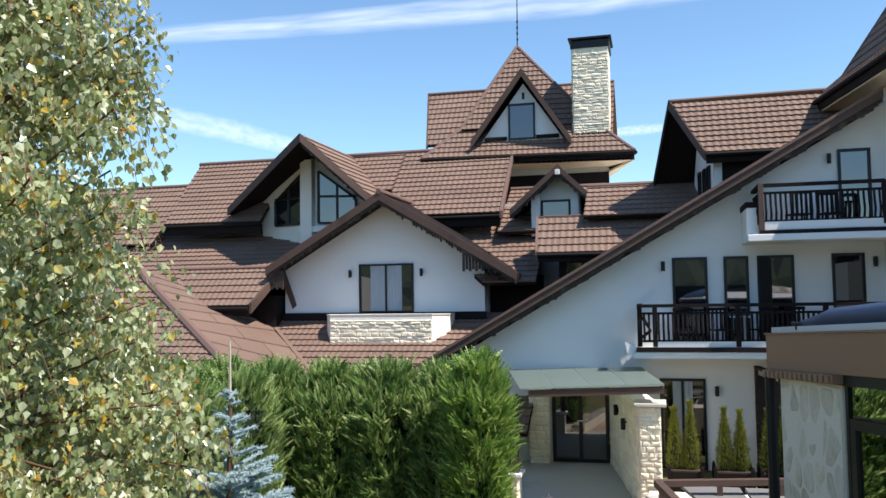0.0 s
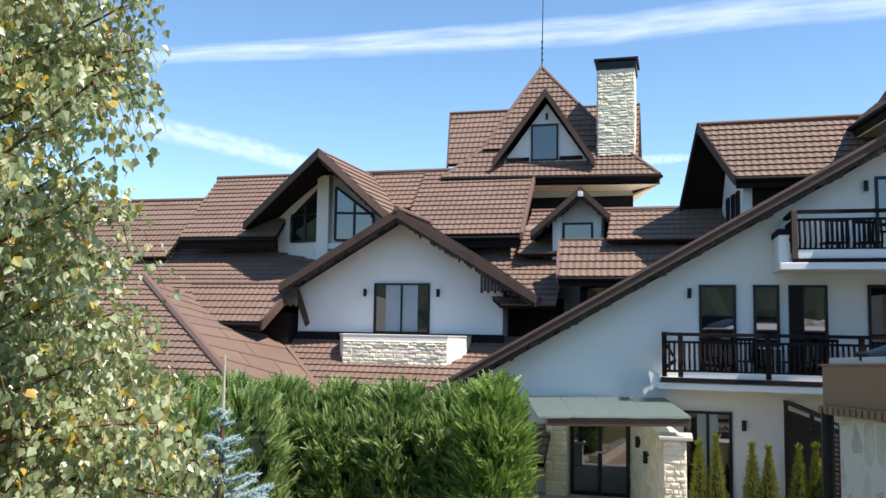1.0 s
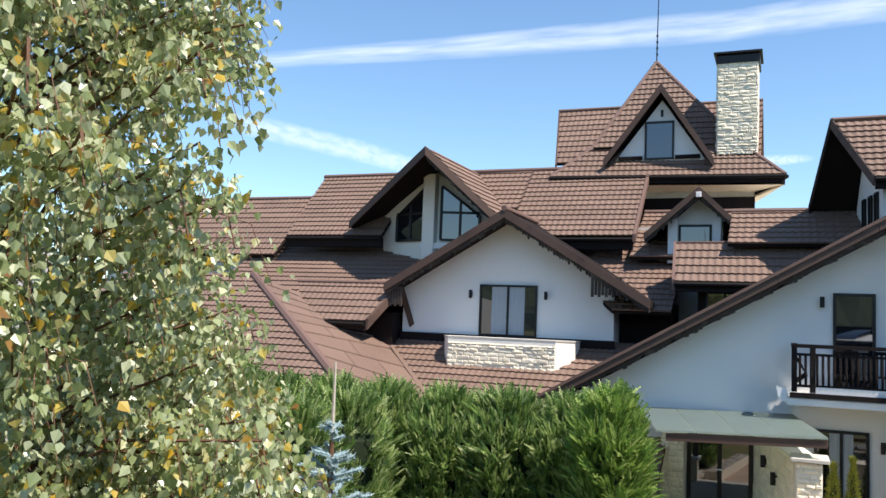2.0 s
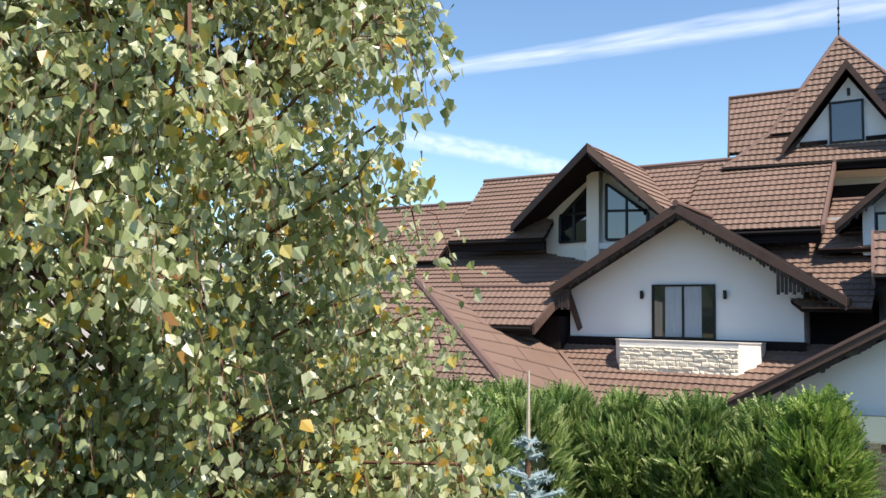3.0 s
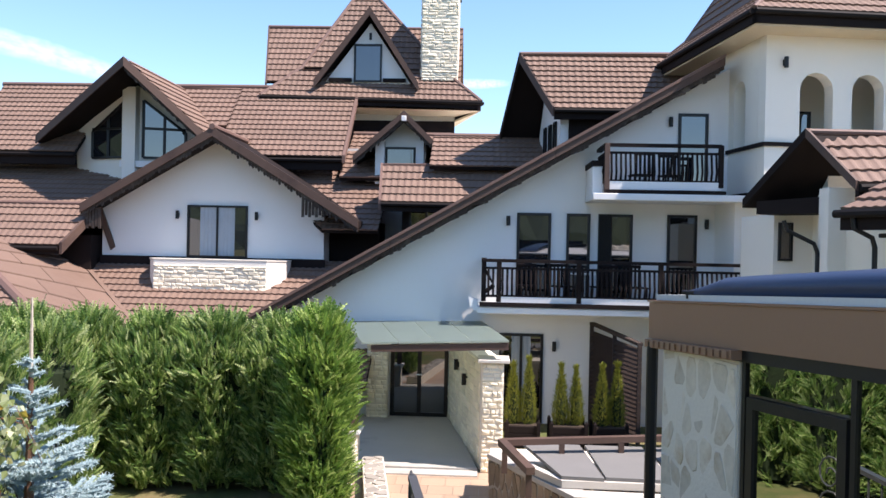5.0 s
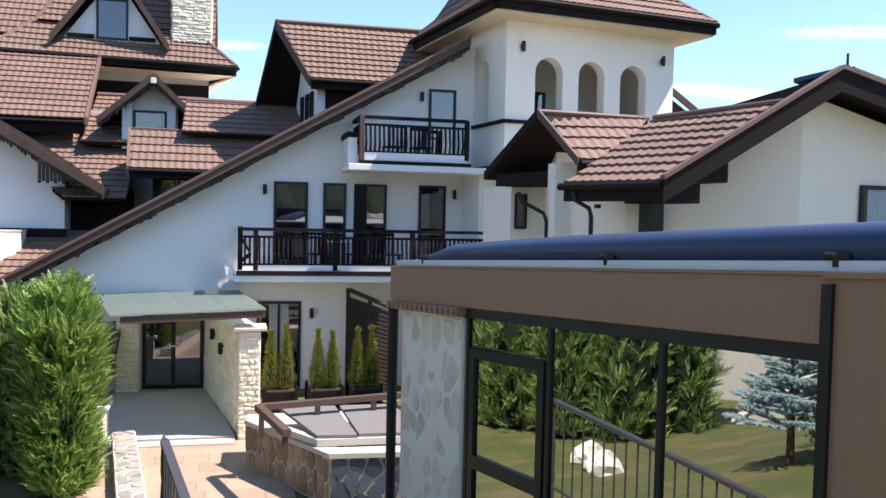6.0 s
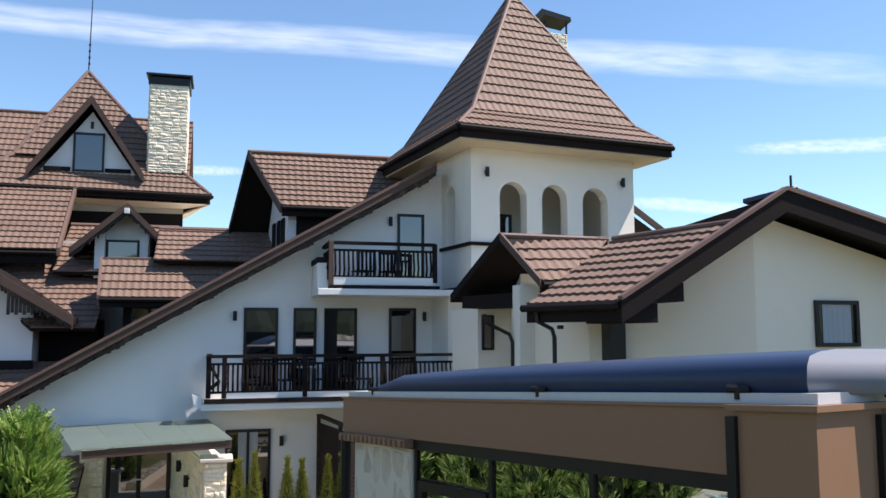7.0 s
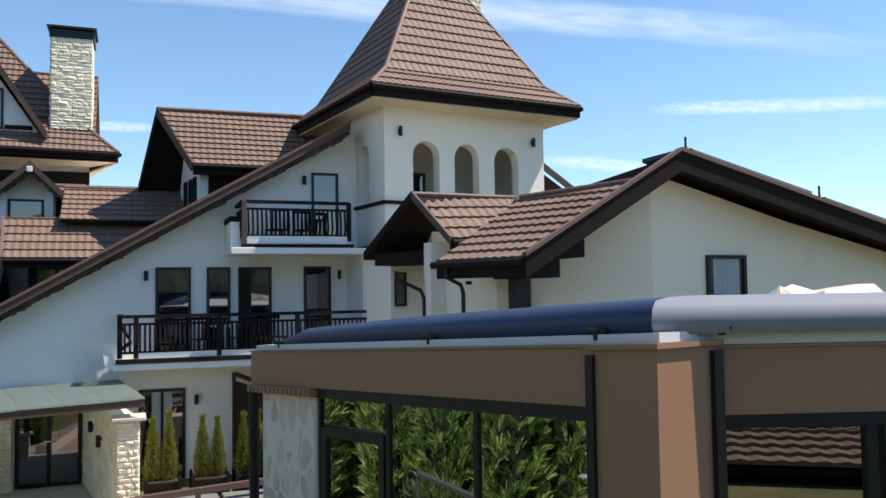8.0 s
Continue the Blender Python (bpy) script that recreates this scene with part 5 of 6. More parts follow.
def birch():
    t = thing("birch_tree", "birch with pale green and yellowing leaves on drooping twigs", "tree")
    rnd = random.Random(4)
    base = Vector((-3.5, 5.9, ground_z(-3.5, 5.9) - 0.1))
    trunk = [base + Vector((0.05 * math.sin(i), 0.04 * math.cos(i * 1.3), i * 0.7)) for i in range(11)]
    part("trunk", tube(bmesh.new(), trunk, 0.06, 10, 0.012), BARK, t)
    prof = [(3.0, 1.4), (3.8, 1.86), (4.4, 1.76), (5.0, 1.68), (6.0, 1.58), (7.0, 1.38), (8.0, 1.0), (9.0, 0.55), (9.9, 0.1)]
    def radius(z):
        for (z0, r0), (z1, r1) in zip(prof, prof[1:]):
            if z0 <= z <= z1:
                return r0 + (r1 - r0) * (z - z0) / (z1 - z0)
        return 0.1
    limbs, twigs = bmesh.new(), bmesh.new()
    verts, faces = [], []
    for b in range(370):
        z = rnd.uniform(3.2, 9.6) if b > 60 else rnd.uniform(3.2, 5.2)
        a = rnd.uniform(0, 2 * math.pi)
        if b >= 300:
            z, a = rnd.uniform(5.2, 8.0), rnd.uniform(-math.pi, 0.2)
        lump = 1 + 0.28 * noise.noise(Vector((math.cos(a) * 1.5, math.sin(a) * 1.5, z * 1.1)))
        R = radius(z) * rnd.uniform(0.70, 1.0) * lump * (1.0 + 0.13 * max(0.0, math.cos(a)))
        d = Vector((math.cos(a), math.sin(a), 0))
        z0 = max(base.z + 0.8, z - R * rnd.uniform(0.5, 0.9))
        root = Vector((base.x, base.y, z0))
        tip = Vector((base.x, base.y, z)) + d * R
        mid = root.lerp(tip, 0.55) + Vector((0, 0, 0.12 * R))
        pts = [root, mid, tip, tip + d * 0.06 + Vector((0, 0, -0.2))]
        tube(limbs, pts, 0.011, 5, 0.004)
        for k in range(17):
            s = rnd.uniform(0.12, 1.0) ** 0.6
            p = root.lerp(mid, s / 0.55) if s < 0.55 else mid.lerp(tip, (s - 0.55) / 0.45)
            out = (d + rand_unit(rnd) * 1.0).normalized()
            L = rnd.uniform(0.22, 0.5)
            q1 = p + out * L * 0.45 + Vector((0, 0, 0.03))
            q2 = q1 + out * L * 0.25 + Vector((0, 0, -L * 0.5))
            tube(twigs, [p, q1, q2], 0.003, 3, 0.0015)
            for m in range(25):
                u = rnd.uniform(0.05, 1.0)
                c = (p.lerp(q1, u * 2) if u < 0.5 else q1.lerp(q2, u * 2 - 1)) + rand_unit(rnd) * rnd.uniform(0.02, 0.11)
                ax = (Vector((0, 0, -1)) + rand_unit(rnd) * 0.8).normalized()
                sd = ax.cross(rand_unit(rnd)).normalized()
                leaf(verts, faces, c, ax, sd, rnd.uniform(0.034, 0.060))
    part("limb", limbs, TWIG, t)
    tagged(part("twig_mass", twigs, TWIG, t), kind="stuff")
    tagged(raw("crown", verts, faces, LEAF, t, "dense drooping pale green leaves"), kind="stuff")


birch()


def spray_crown(rnd, centre, rx, ry, z0, z1, count, size, mat, t, lean=0.55, shape=0.55, name="crown", clump=1, power=0.6):
    """A conifer crown of many feathered sprays over a core coloured dark as gap shade."""
    verts, faces = [], []
    H = z1 - z0
    def rad(h):
        return min(1.0, (1 - h) / (1 - shape)) ** power if h > shape else 0.86 + 0.14 * h / shape
    for i in range(count):
        if i % clump == 0:
            ch, ca, cd, ck = rnd.random(), rnd.uniform(0, 2 * math.pi), rand_unit(rnd) * 0.45, rnd.uniform(0.62, 0.98)
            reach = rnd.uniform(0.7, 1.6) if ch > 0.9 else 1.0
        h, a = ch, ca
        lump = 1 + 0.16 * noise.noise(Vector((math.cos(a) * 2.2 + centre[0], math.sin(a) * 2.2, h * H * 1.6 + centre[1])))
        k = rad(h) * lump * (ck if clump > 1 else rnd.uniform(0.70, 1.02))
        p = Vector((centre[0] + rx * k * math.cos(a), centre[1] + ry * k * math.sin(a), z0 + H * h))
        out = Vector((math.cos(a), math.sin(a), 0))
        ax = (out * (1 - lean * 0.6) + Vector((0, 0, lean + (0.5 if h > 0.85 else 0))) + (cd + rand_unit(rnd) * 0.32 if clump > 1 else rand_unit(rnd) * 0.5)).normalized()
        if clump > 1:
            p = p + ax * size * rnd.uniform(-0.5, 0.7) * reach + rand_unit(rnd) * 0.05
        sd = ax.cross(rand_unit(rnd)).normalized()
        nn = ax.cross(sd)
        L = size * rnd.uniform(0.6, 1.45) * (1.5 if h > 0.93 else 1.0)
        m = len(verts)
        # a feather: barbs in pairs along one spine, all joined
        seg = 6
        drop = Vector((0, 0, -0.10 * L))
        spine = [p + ax * L * s / seg + drop * (s / seg) ** 2 for s in range(seg + 1)]
        verts += spine
        for s in range(seg):
            f = (0.36 - 0.04 * s) * rnd.uniform(0.8, 1.15)
            for sg in (-1, 1):
                verts.append(spine[s] + ax * L * f * 0.75 + sd * sg * L * f * 0.40 + nn * L * 0.05)
                faces.append((m + s, m + s + 1, len(verts) - 1))
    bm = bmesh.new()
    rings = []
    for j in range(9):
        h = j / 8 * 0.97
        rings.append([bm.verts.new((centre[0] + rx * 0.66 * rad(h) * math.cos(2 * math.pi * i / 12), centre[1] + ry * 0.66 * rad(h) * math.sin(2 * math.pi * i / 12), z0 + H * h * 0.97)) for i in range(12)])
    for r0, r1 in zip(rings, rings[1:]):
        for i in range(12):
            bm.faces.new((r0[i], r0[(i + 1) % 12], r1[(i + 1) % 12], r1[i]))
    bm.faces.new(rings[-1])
    part("gap_shade_core", bm, CORE, t)
    return tagged(raw(name, verts, faces, mat, t), kind="stuff")


def hedge_tree(x, y, rx, ry, top, count, seed, label, mat=None):
    t = thing("hedge_conifer", label, "conifer", "clipped conifers of the hedge")
    rnd = random.Random(seed)
    g = ground_z(x, y)
    part("trunk", tube(bmesh.new(), [(x, y, g - 0.05), (x, y, g + 1.6)], 0.08, 7, 0.04), TWIG, t)
    spray_crown(rnd, (x, y), rx, ry, g + 0.08, top - 0.14, count, 0.185, mat or CONIFER, t, lean=0.85, shape=0.86, clump=16)


for i, (x, y, rx, ry, top) in enumerate(((-2.75, 16.2, 0.72, 0.78, 3.98), (-3.85, 16.25, 0.75, 0.8, 4.0), (-4.95, 16.2, 0.75, 0.8, 3.96), (-6.05, 16.25, 0.75, 0.8, 3.98), (-7.1, 16.2, 0.72, 0.8, 4.02), (-8.1, 16.0, 0.7, 0.8, 4.0))):
    hedge_tree(x, y, rx, ry, top, 14500, 50 + i, "dense dark green conifer clipped into the tall hedge")
hedge_tree(-1.93, 14.95, 0.49, 0.60, 4.24, 14000, 60, "feathery bright green conifer at the end of the hedge", BRIGHTCONIFER)


NEEDLEBODY = material("needle_body", (0.24, 0.33, 0.34), 0.8, vary=0.3, scale=40, bump=0.8, grain=90)


def blue_spruce(x, y, top, seed):
    t = thing("blue_spruce", "young blue spruce with silvery needles and bare leader", "tree")
    rnd = random.Random(seed)
    g = ground_z(x, y)
    part("trunk", tube(bmesh.new(), [(x, y, g - 0.05), (x, y, top - 0.45)], 0.045, 7, 0.014), TWIG, t)
    part("leader", tube(bmesh.new(), [(x, y, top - 0.45), (x, y, top)], 0.014, 6, 0.007), BARK, t)
    verts, faces = [], []
    twigs = bmesh.new()
    z = top - 0.40
    tier = 0
    while z > g + 0.25:
        R = 0.07 + (top - 0.4 - z) * 0.44
        n = 6 + min(7, tier)
        for i in range(n):
            a = 2 * math.pi * (i + rnd.random() * 0.6) / n + tier
            d = Vector((math.cos(a), math.sin(a), 0.28 + rnd.uniform(-0.1, 0.15))).normalized()
            p = Vector((x, y, z + rnd.uniform(-0.05, 0.05)))
            L = R * rnd.uniform(0.8, 1.15)
            lines = [(p, d, L)]
            for s in (0.45, 0.65, 0.85):
                if L > 0.3:
                    for sg in (-1, 1):
                        sd = d.cross(Vector((0, 0, 1))).normalized() * sg
                        lines.append((p + d * L * s, (d + sd * 0.9).normalized(), L * (1.05 - s) * 0.75))
            for o, v, l in lines:
                tube(twigs, [o, o + v * l], 0.016, 5, 0.010)
                for k in range(max(60, int(l * 620))):
                    q = o + v * l * rnd.uniform(0.1, 1.0)
                    r = (v * 0.55 + rand_unit(rnd)).normalized()
                    w = r.cross(rand_unit(rnd)).normalized() * 0.0036
                    m = len(verts)
                    e = q + r * rnd.uniform(0.022, 0.040)
                    verts += [q - w, q + w, e]
                    faces.append((m, m + 1, m + 2))
        tier += 1
        z -= 0.135
    tagged(part("branch_mass", twigs, NEEDLEBODY, t), kind="stuff")
    tagged(raw("needles", verts, faces, BLUESPRUCE, t, "silvery blue needles"), kind="stuff")


blue_spruce(-2.1, 7.3, 5.04, 71)
for i, (x, y, top) in enumerate(((-6.0, 14.7, 3.95), (-6.3, 13.6, 3.98), (-6.8, 12.5, 4.6), (-7.7, 12.0, 5.6))):
    hedge_tree(x, y, 0.75, 0.75, top, 6500, 160 + i, "tall feathery green conifer along the edge of the lawn")

# ---- court: planters with small thujas, screen, basin, rails ----
for n, (x, h) in enumerate(((1.14, 3.0), (1.45, 3.12), (2.10, 3.0), (2.40, 2.95), (2.92, 3.0), (3.22, 3.05))):
    t = thing("potted_thuja", "narrow conical thuja growing in a dark timber planter", "shrub", "potted thujas along the wall")
    rnd = random.Random(90 + n)
    part("stem", tube(bmesh.new(), [(x, 19.5, 1.7), (x, 19.5, 2.2)], 0.02, 6), TWIG, t)
    spray_crown(rnd, (x, 19.5), 0.165, 0.165, 1.78, h - 0.05, 1900, 0.07, THUJA, t, lean=0.85, shape=0.18, power=0.9)
for x0, x1 in ((0.98, 1.68), (1.86, 2.62), (2.72, 3.42)):
    t = thing("timber_planter", "dark stained timber planter box with corner posts", "planter", "timber planters along the wall")
    for k in range(3):
        part("plank", boxed(x0 + 0.05, x1 - 0.05, 19.22, 19.26, 1.36 + k * 0.14, 1.49 + k * 0.14, bevel=0.006), DARKWOOD, t)
    for x in (x0, x1 - 0.07):
        for y in (19.19, 19.75):
            part("corner_post", boxed(x, x + 0.07, y, y + 0.07, 1.33, 1.86, bevel=0.006), DARKWOOD, t)
            part("finial", tube(bmesh.new(), [(x + 0.035, y + 0.035, 1.86), (x + 0.035, y + 0.035, 1.90)], 0.03, 8, 0.015), DARKWOOD, t)
    part("soil", boxed(x0 + 0.06, x1 - 0.06, 19.27, 19.8, 1.40, 1.78), SOIL, t)

SCREEN = material("screen_boards", (0.05, 0.034, 0.028), 0.75, vary=0.3, scale=8, bump=0.3, grain=50)
scr = thing("louvre_screen", "dark brown timber louvre screen with sloping top between the terraces", "screen")
S0, S1 = Vector((2.95, 21.45, 0)), Vector((3.72, 19.85, 0))
for k in range(3):
    p = S0.lerp(S1, k / 2)
    zt = 3.62 - 0.13 * k
    part("screen_post", boxed(p.x - 0.04, p.x + 0.04, p.y - 0.04, p.y + 0.04, 1.33, zt), SCREEN, scr)
for k in range(20):
    z = 1.5 + k * 0.1
    part("slat", prismed([S0 + Vector((-0.05, 0, z)), S1 + Vector((-0.05, 0, z - 0.2 * k / 20)), S1 + Vector((0.04, 0, z + 0.075 - 0.2 * k / 20)), S0 + Vector((0.04, 0, z + 0.075))], (0.012, 0.006, 0)), SCREEN, scr)
part("screen_cap", prismed([S0 + Vector((-0.05, 0, 3.62)), S1 + Vector((-0.05, 0, 3.36)), S1 + Vector((0.07, 0, 3.36)), S0 + Vector((0.07, 0, 3.62))], (0, 0, 0.06)), SCREEN, scr)

CRAZY = material("crazy_paving", (0.22, 0.165, 0.11), 0.85, vary=0.4, scale=10, bump=0.6, grain=30, per_piece=0.40)
DARKBED = material("grey_mortar", (0.34, 0.30, 0.24), 0.95, vary=0.25, bump=0.5, grain=60)
BLUESTONE = material("dark_field_stone", (0.06, 0.075, 0.10), 0.8, vary=0.35, scale=10, bump=0.5, grain=30, per_piece=0.35)


def cell(centres, k, w, h):
    """The part of the w by h rectangle that lies nearest to centre k, as a polygon."""
    poly = [(0, 0), (w, 0), (w, h), (0, h)]
    cx, cy = centres[k]
    for n, (x, y) in enumerate(centres):
        if n == k or abs(x - cx) + abs(y - cy) > 1.2:
            continue
        mx, my, nx, ny = (x + cx) / 2, (y + cy) / 2, x - cx, y - cy
        out = []
        for (ax, ay), (bx, by) in zip(poly, poly[1:] + poly[:1]):
            da, db = (ax - mx) * nx + (ay - my) * ny, (bx - mx) * nx + (by - my) * ny
            if da <= 0:
                out.append((ax, ay))
            if da * db < 0:
                q = da / (da - db)
                out.append((ax + (bx - ax) * q, ay + (by - ay) * q))
        poly = out
        if len(poly) < 3:
            return []
    return poly


def field_stones(parent, o, U, V, N, w, h, size, mat, seed, bed=None, gap=0.012, deep=0.032, tall=1.0):
    """Irregular flat stones of about the given size, set in mortar; tall stretches them upright."""
    o, U, V, N = Vector(o), Vector(U).normalized(), Vector(V).normalized(), Vector(N).normalized()
    rnd = random.Random(seed)
    part("mortar_bed", prismed([o, o + U * w, o + U * w + V * h, o + V * h], N * 0.01), bed or MORTAR, parent)
    nx, ny = max(1, round(w / size)), max(1, round(h / tall / size))
    cs = [((i + 0.5 + rnd.uniform(-0.42, 0.42) + 0.25 * (-1) ** j) * w / nx, (j + 0.5 + rnd.uniform(-0.42, 0.42)) * h / ny / tall) for i in range(nx) for j in range(ny)]
    for k in range(len(cs)):
        q = cell(cs, k, w, h / tall)
        if len(q) < 3:
            continue
        c = (sum(a for a, b in q) / len(q), sum(b for a, b in q) / len(q))
        reach = max(math.dist(c, p) for p in q)
        if reach < 0.03:
            continue
        f = 1 - min(0.5, gap * rnd.uniform(0.6, 2.0) / (reach * 0.7))
        ring = []
        for (a, b), (a2, b2) in zip(q, q[1:] + q[:1]):
            for s in (0.16, 0.84):
                ring.append((c[0] + (a + (a2 - a) * s - c[0]) * f, (c[1] + (b + (b2 - b) * s - c[1]) * f) * tall))
        d, m = rnd.uniform(0.55, 1.0) * deep, len(ring)
        tilt = (rnd.uniform(-0.05, 0.05), rnd.uniform(-0.05, 0.05))
        c = (c[0], c[1] * tall)
        lo = [o + U * a + V * b + N * 0.008 for a, b in ring]
        hi = [o + U * (a + (c[0] - a) * 0.06) + V * (b + (c[1] - b) * 0.06) + N * (d + (a - c[0]) * tilt[0] + (b - c[1]) * tilt[1]) for a, b in ring]
        raw("stone", lo + hi, [tuple(range(m, 2 * m))] + [(n, (n + 1) % m, m + (n + 1) % m, m + n) for n in range(m)], mat, parent)


basin = thing("stone_basin", "raised stone basin with a grey panelled cover in the court", "basin")
poly = [(0.64, 15.75), (1.75, 13.7), (4.2, 13.55), (4.2, 16.4), (0.66, 16.4)]
part("basin_body", prismed([(x, y, 1.3) for x, y in poly], (0, 0, 0.72)), MORTAR, basin)
part("coping", prismed([(0.60, 15.75, 2.02), (1.73, 13.65, 2.02), (1.9, 13.95, 2.02), (0.83, 15.85, 2.02)], (0, 0, 0.07)), CONCRETE, basin)
part("coping", prismed([(1.73, 13.65, 2.021), (4.2, 13.5, 2.021), (4.2, 13.85, 2.021), (1.9, 13.95, 2.021)], (0, 0, 0.07)), COPING, basin)
d = Vector((1.11, -2.05, 0)).normalized()
field_stones(basin, (0.64, 15.75, 1.35), d, (0, 0, 1), (-0.879, -0.476, 0), 2.33, 0.67, 0.15, CRAZY, 7, DARKBED, 0.010, 0.028, tall=2.2)
field_stones(basin, (1.76, 13.69, 1.35), (1, -0.06, 0), (0, 0, 1), (-0.06, -1, 0), 2.4, 0.67, 0.24, BLUESTONE, 8, DARKBED, 0.012, 0.028)
for k in range(3):
    x0, x1 = 1.25 + k * 0.95, 2.17 + k * 0.95
    part("cover_panel", prismed([(x0 + (0.0 if k else 0.35), 14.05, 2.20), (x1, 14.0, 2.20), (x1 - 0.15, 15.6, 2.26), (x0 - 0.1, 15.6, 2.26)], (0, 0, 0.05)), GREYPANEL, basin)
part("cover_edge", prismed([(1.0, 15.0, 2.1), (1.6, 14.0, 2.1), (4.1, 13.95, 2.1), (4.1, 14.05, 2.1), (1.66, 14.1, 2.1), (1.1, 15.05, 2.1)], (0, 0, 0.10)), COPING, basin)

fence = thing("timber_rail", "low reddish brown timber rail round the basin", "railing")
part("rail", beam(bmesh.new(), (0.80, 15.0, 2.46), (4.0, 15.5, 2.52), 0.12, 0.09), WOOD, fence)
part("rail", beam(bmesh.new(), (0.80, 15.0, 2.46), (1.16, 13.75, 2.38), 0.12, 0.10), WOOD, fence)
for p in ((0.85, 15.02, 2.42), (1.7, 15.12, 2.45), (2.6, 15.26, 2.47), (1.14, 13.85, 2.34)):
    part("rail_post", boxed(p[0] - 0.04, p[0] + 0.04, p[1] - 0.04, p[1] + 0.04, 2.0, p[2]), WOOD, fence)

BORDERSTONE = material("border_stone", (0.29, 0.26, 0.22), 0.9, vary=0.3, scale=10, bump=0.5, grain=30, per_piece=0.25)
wall = thing("border_wall", "low field-stone wall between the hedge and the court", "wall")
w0, w1 = Vector((-1.57, 17.2, 1.3)), Vector((-0.97, 13.4, 1.3))
sd = (w1 - w0).normalized().cross(Vector((0, 0, 1)))
part("wall_core", prismed([w0, w1, w1 - sd * 0.36, w0 - sd * 0.36], (0, 0, 0.28)), MORTAR, wall)
field_stones(wall, w0 + Vector((0, 0, 0.28)), w1 - w0, -sd, (0, 0, 1), (w1 - w0).length, 0.36, 0.22, BORDERSTONE, 9, None, 0.012, 0.03)
field_stones(wall, w0, w1 - w0, (0, 0, 1), sd, (w1 - w0).length, 0.28, 0.22, CRAZY, 10)

# iron stair rail on the garden side
IRON = material("wrought_iron", (0.05, 0.05, 0.05), 0.5, vary=0.3, bump=0.1, spec=0.5)
rail = thing("iron_handrail", "grey wrought iron handrail with scrolls beside the garden steps", "railing")
r0, r1 = Vector((-0.01, 8.55, 3.73)), Vector((0.45, 6.3, 3.52))

for a, b in ((r0, r1),):
    part("top_rail", beam(bmesh.new(), a, b, 0.06, 0.035), IRON, rail)
    part("foot_rail", beam(bmesh.new(), a - Vector((0, 0, 0.8)), b - Vector((0, 0, 0.8)), 0.03, 0.02), IRON, rail)
    k = int((b - a).length / 0.13)
    for i in range(k + 1):
        p = a.lerp(b, i / k)
        part("baluster", tube(bmesh.new(), [p - Vector((0, 0, 0.95)), p], 0.009, 5), IRON, rail)
part("end_post", tube(bmesh.new(), [r0 + Vector((0, 0.02, 0.02)), r0 + Vector((0, 0.02, -1.3))], 0.018, 8), IRON, rail)
for c in (r0 + Vector((-0.02, 0.14, -0.14)), r0 + Vector((-0.02, 0.14, -0.42)), r0 + Vector((-0.02, 0.14, -0.70))):
    pts = [c + Vector((0, math.cos(q * 0.55) * (0.03 + q * 0.006), math.sin(q * 0.55) * (0.03 + q * 0.008))) for q in range(20)]
    part("scroll", tube(bmesh.new(), pts, 0.009, 5), IRON, rail)

ROCK = material("white_rock", (0.66, 0.63, 0.57), 0.9, vary=0.2, scale=8, bump=0.6, grain=20)
for n, (x, y, s) in enumerate(((-4.0, 11.0, 0.34), (-3.3, 10.35, 0.30), (-4.75, 11.75, 0.34), (-2.9, 13.9, 0.22))):
    rnd = random.Random(120 + n)
    bm = bmesh.new()
    bmesh.ops.create_icosphere(bm, subdivisions=2, radius=1)
    off = Vector((rnd.random() * 9, rnd.random() * 9, 0))
    for v in bm.verts:
        v.co = v.co * (0.8 + 0.5 * noise.noise(v.co * 1.4 + off)) * s
        v.co.z *= 0.75
        v.co += Vector((x, y, ground_z(x, y) + s * 0.3))
    tagged(part("rock", bm, ROCK), "pale rough garden rock lying on the lawn", "rock", "rocks on the lawn")

field_stones(pavilion, pav_pt(0.03, 3.79, 2.2), (PV.to_3x3() @ Vector((0, -1, 0))), (0, 0, 1), (PV.to_3x3() @ Vector((-1, 0, 0))), 0.94, 2.73, 0.165, PAVSTONE, 14, PALEMORTAR, 0.012, 0.014, tall=1.45)

# crumpled pale sheet on the pavilion roof
rag = []
for i in range(14):
    for j in range(6):
        q = pav_pt(2.2 + i * 0.2, 0.2 + j * 0.16, 5.29)
        rag.append(q + Vector((0, 0, (0.19 + 0.15 * noise.noise(Vector((i * 2.1, j * 1.9, 4))) - 0.004 * i) * (1 if 0 < j < 5 and 0 < i < 13 else 0))))
tagged(raw("crumpled_sheet", rag, [(i * 6 + j, i * 6 + j + 1, i * 6 + j + 7, i * 6 + j + 6) for i in range(13) for j in range(5)], material("plastic_sheet", (0.72, 0.66, 0.54), 0.7, vary=0.2, scale=20, bump=0.5, grain=30, stain=(0.40, 0.29, 0.16), stain_at=0.56)), "crumpled pale plastic sheet lying on the pavilion roof", "plastic sheet")


def balcony_chair(m):
    c = thing("balcony_chair", "dark slatted garden chair standing on the balcony", "chair", "chairs on the balconies")
    part("seat", boxed(-0.22, 0.22, -0.22, 0.22, 0.42, 0.45, bevel=0.008), DARKWOOD, c)
    for x in (-0.2, 0.17):
        for y in (-0.2, 0.17):
            part("leg", boxed(x, x + 0.03, y, y + 0.03, 0, 0.42), DARKWOOD, c)
    for k in range(5):
        part("back_slat", boxed(-0.2 + k * 0.09, -0.16 + k * 0.09, 0.19, 0.215, 0.45, 0.88), DARKWOOD, c)
    part("back_rail", boxed(-0.22, 0.22, 0.185, 0.22, 0.85, 0.92, bevel=0.008), DARKWOOD, c)
    c.matrix_basis = m
    return c


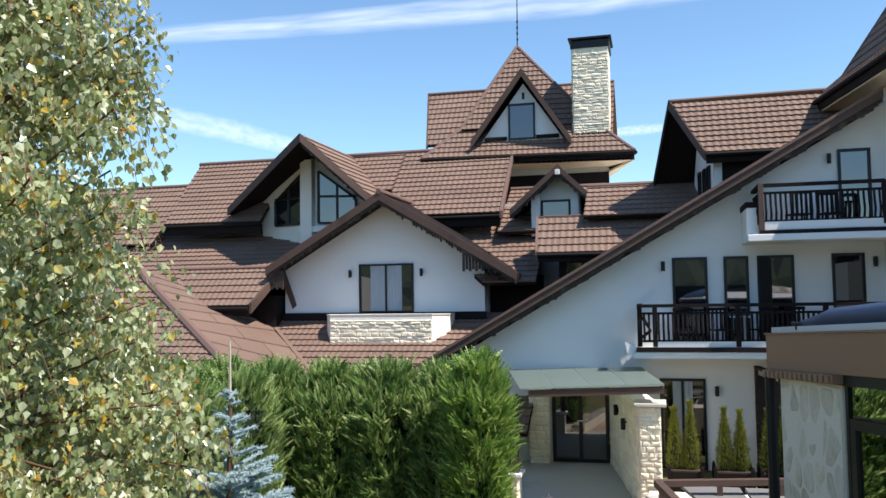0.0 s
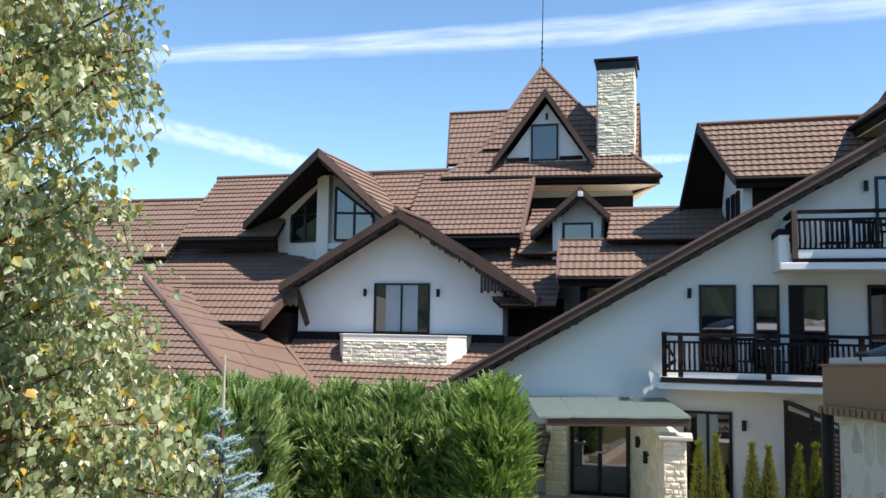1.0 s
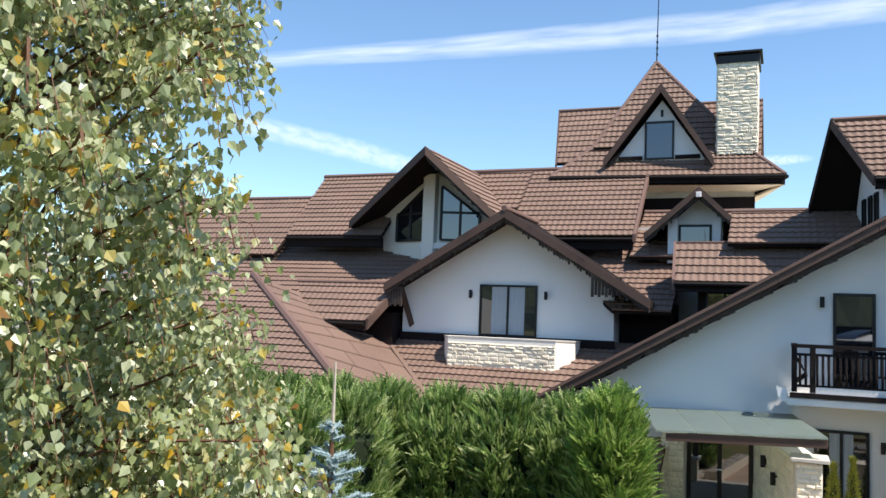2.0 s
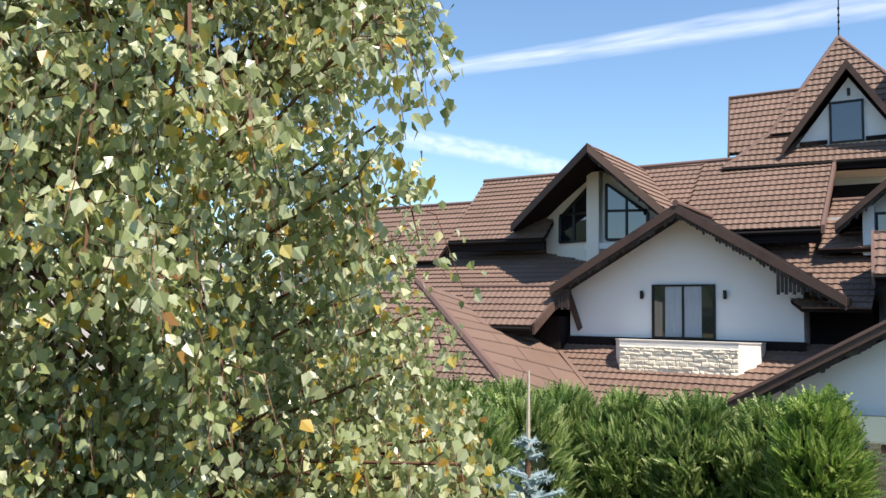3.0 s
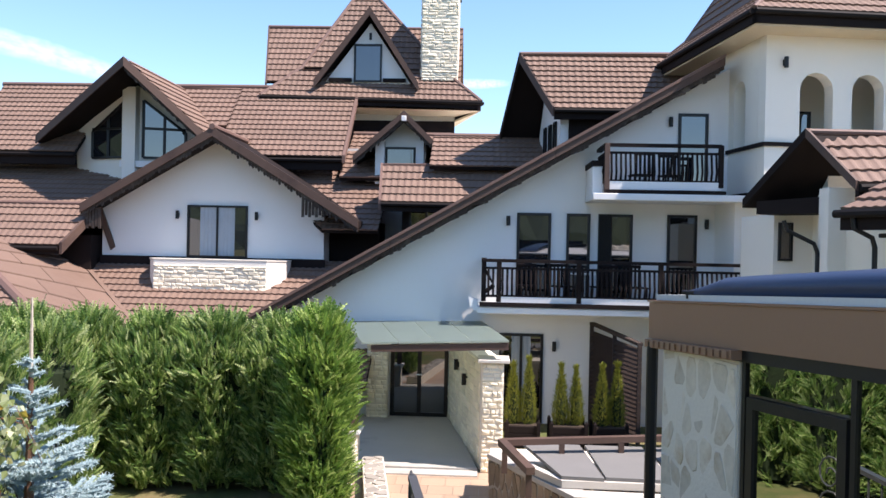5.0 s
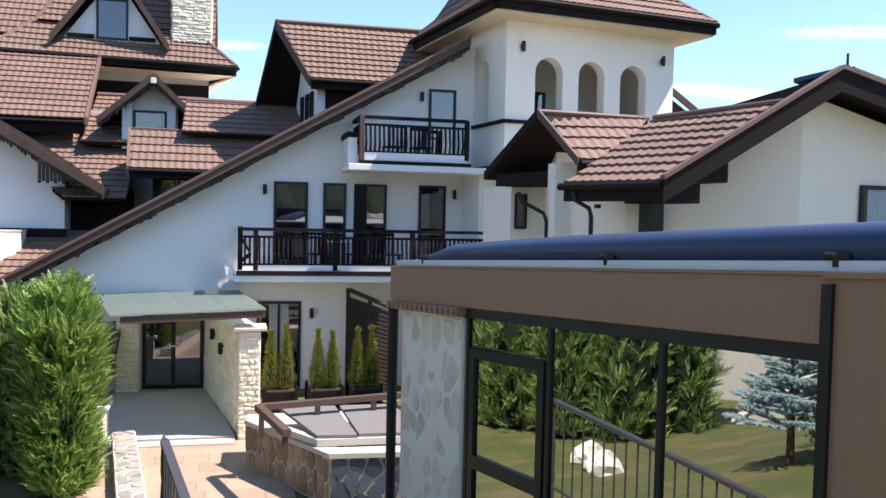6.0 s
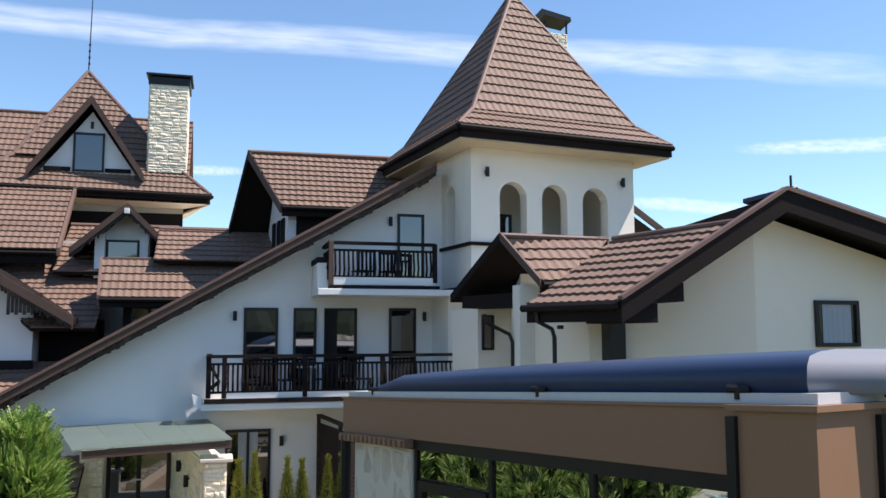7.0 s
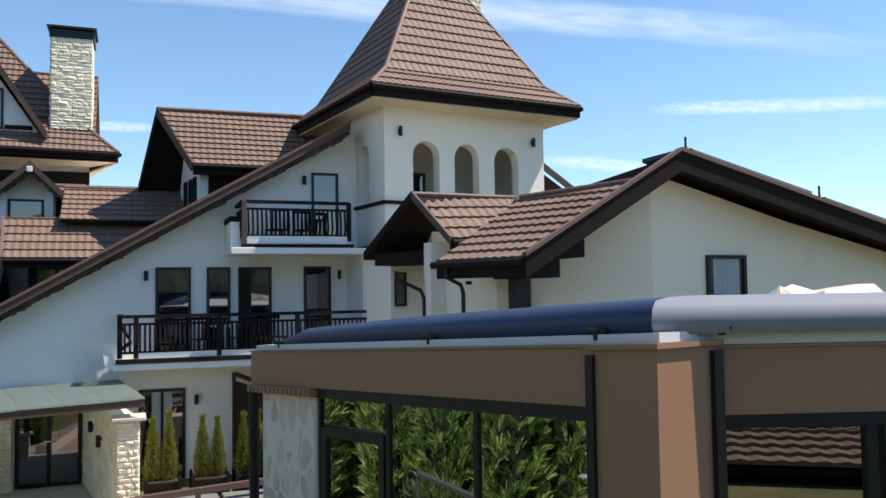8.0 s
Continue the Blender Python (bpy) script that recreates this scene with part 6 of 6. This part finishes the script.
first = balcony_chair(pose(1.45, 20.95, 4.06, 0, 0, 170))
for x, y, z, r in ((2.2, 20.85, 4.06, 20), (3.1, 20.9, 4.06, -160), (3.8, 20.95, 4.06, 15), (3.85, 20.85, 6.5, 190), (4.5, 20.9, 6.5, 10)):
    copy_thing(first, pose(x, y, z, 0, 0, r))
tb = thing("balcony_table", "white round table between the balcony chairs", "table")
part("table_top", tube(bmesh.new(), [(2.68, 20.85, 4.76), (2.68, 20.85, 4.79)], 0.3, 20), WHITE, tb)
part("table_leg", tube(bmesh.new(), [(2.68, 20.85, 4.06), (2.68, 20.85, 4.76)], 0.03, 8), WHITE, tb)

# wall lamps inside the porch
for s, z in ((0.35, 2.72), (0.62, 2.85)):
    p = Vector((0.48, 17.6, 0)).lerp(Vector((-0.22, 21.58, 0)), s)
    wall_lamp((p.x, p.y, z), (-0.985, -0.17, 0))

# neighbouring wall beyond the lawn, seen mirrored in the pavilion's long side
GREYWALL = material("grey_render", (0.44, 0.42, 0.39), 0.9, vary=0.1, scale=4, bump=0.3, grain=60, stain=(0.34, 0.32, 0.29), stain_at=0.6)
nb = thing("neighbour_house", "plain pale grey rendered house wall beyond the lawn", "house")
part("wall", prismed([(-11.4, 14.0, 0.8), (-13.2, 7.0, 0.8), (-13.2, 7.0, 6.2), (-11.4, 14.0, 6.2)], (-0.4, 0.1, 0)), GREYWALL, nb)
gw = thing("garden_wall", "low grey wall with a sloping white coping beyond the lawn", "wall")
part("wall_core", prismed([(-8.62, 11.35, 1.2), (-9.3, 9.6, 1.2), (-9.3, 9.6, 3.1), (-8.62, 11.35, 1.66)], (-0.2, 0.05, 0)), GREYWALL, gw)
part("coping", prismed([(-8.55, 11.4, 1.66), (-9.22, 9.6, 3.1), (-9.62, 9.7, 3.1), (-8.95, 11.5, 1.66)], (0, 0, 0.10)), WHITE, gw)

# veranda, placed and sized to fit the camera's mirrored view in the pavilion's short side
ver = thing("veranda", "low brown tiled veranda roof with an iron rail and dark walls", "veranda")
part("wall", boxed(1.7, 5.4, 0.30, 0.46, 3.4, 3.88), DARKWOOD, ver)
vr = roof("veranda_roof", ver)
tiled(vr, [(5.4, 0.55, 3.88), (1.7, 0.55, 3.88), (1.7, -0.75, 4.06), (5.4, -0.75, 4.06)], course=0.24)
part("rail", beam(bmesh.new(), (1.7, -0.55, 4.42), (5.4, -0.55, 4.42), 0.05, 0.04), IRON, ver)
for i in range(22):
    x = 1.75 + i * 0.17
    part("baluster", tube(bmesh.new(), [(x, -0.55, 4.03), (x, -0.55, 4.42)], 0.012, 5), IRON, ver)
part("back_wall", boxed(1.7, 5.4, -0.95, -0.76, 3.6, 5.6), DARKWOOD, ver)

# court tiles
for i in range(9):
    for j in range(9):
        x0 = -1.62 + (16.95 - (13.2 + j * 0.46)) * 0.0 + i * 0.42 - (j % 2) * 0.14
        y0 = 13.2 + j * 0.46
        if x0 > 1.1:
            continue
        raw("tile", [(x0 + a, y0 + b, z) for z in (1.345, 1.358) for a, b in ((0, 0), (0.414, 0), (0.414, 0.454), (0, 0.454))],
            [(4, 5, 6, 7), (0, 1, 5, 4), (1, 2, 6, 5), (2, 3, 7, 6), (3, 0, 4, 7)], PAVE, pav)
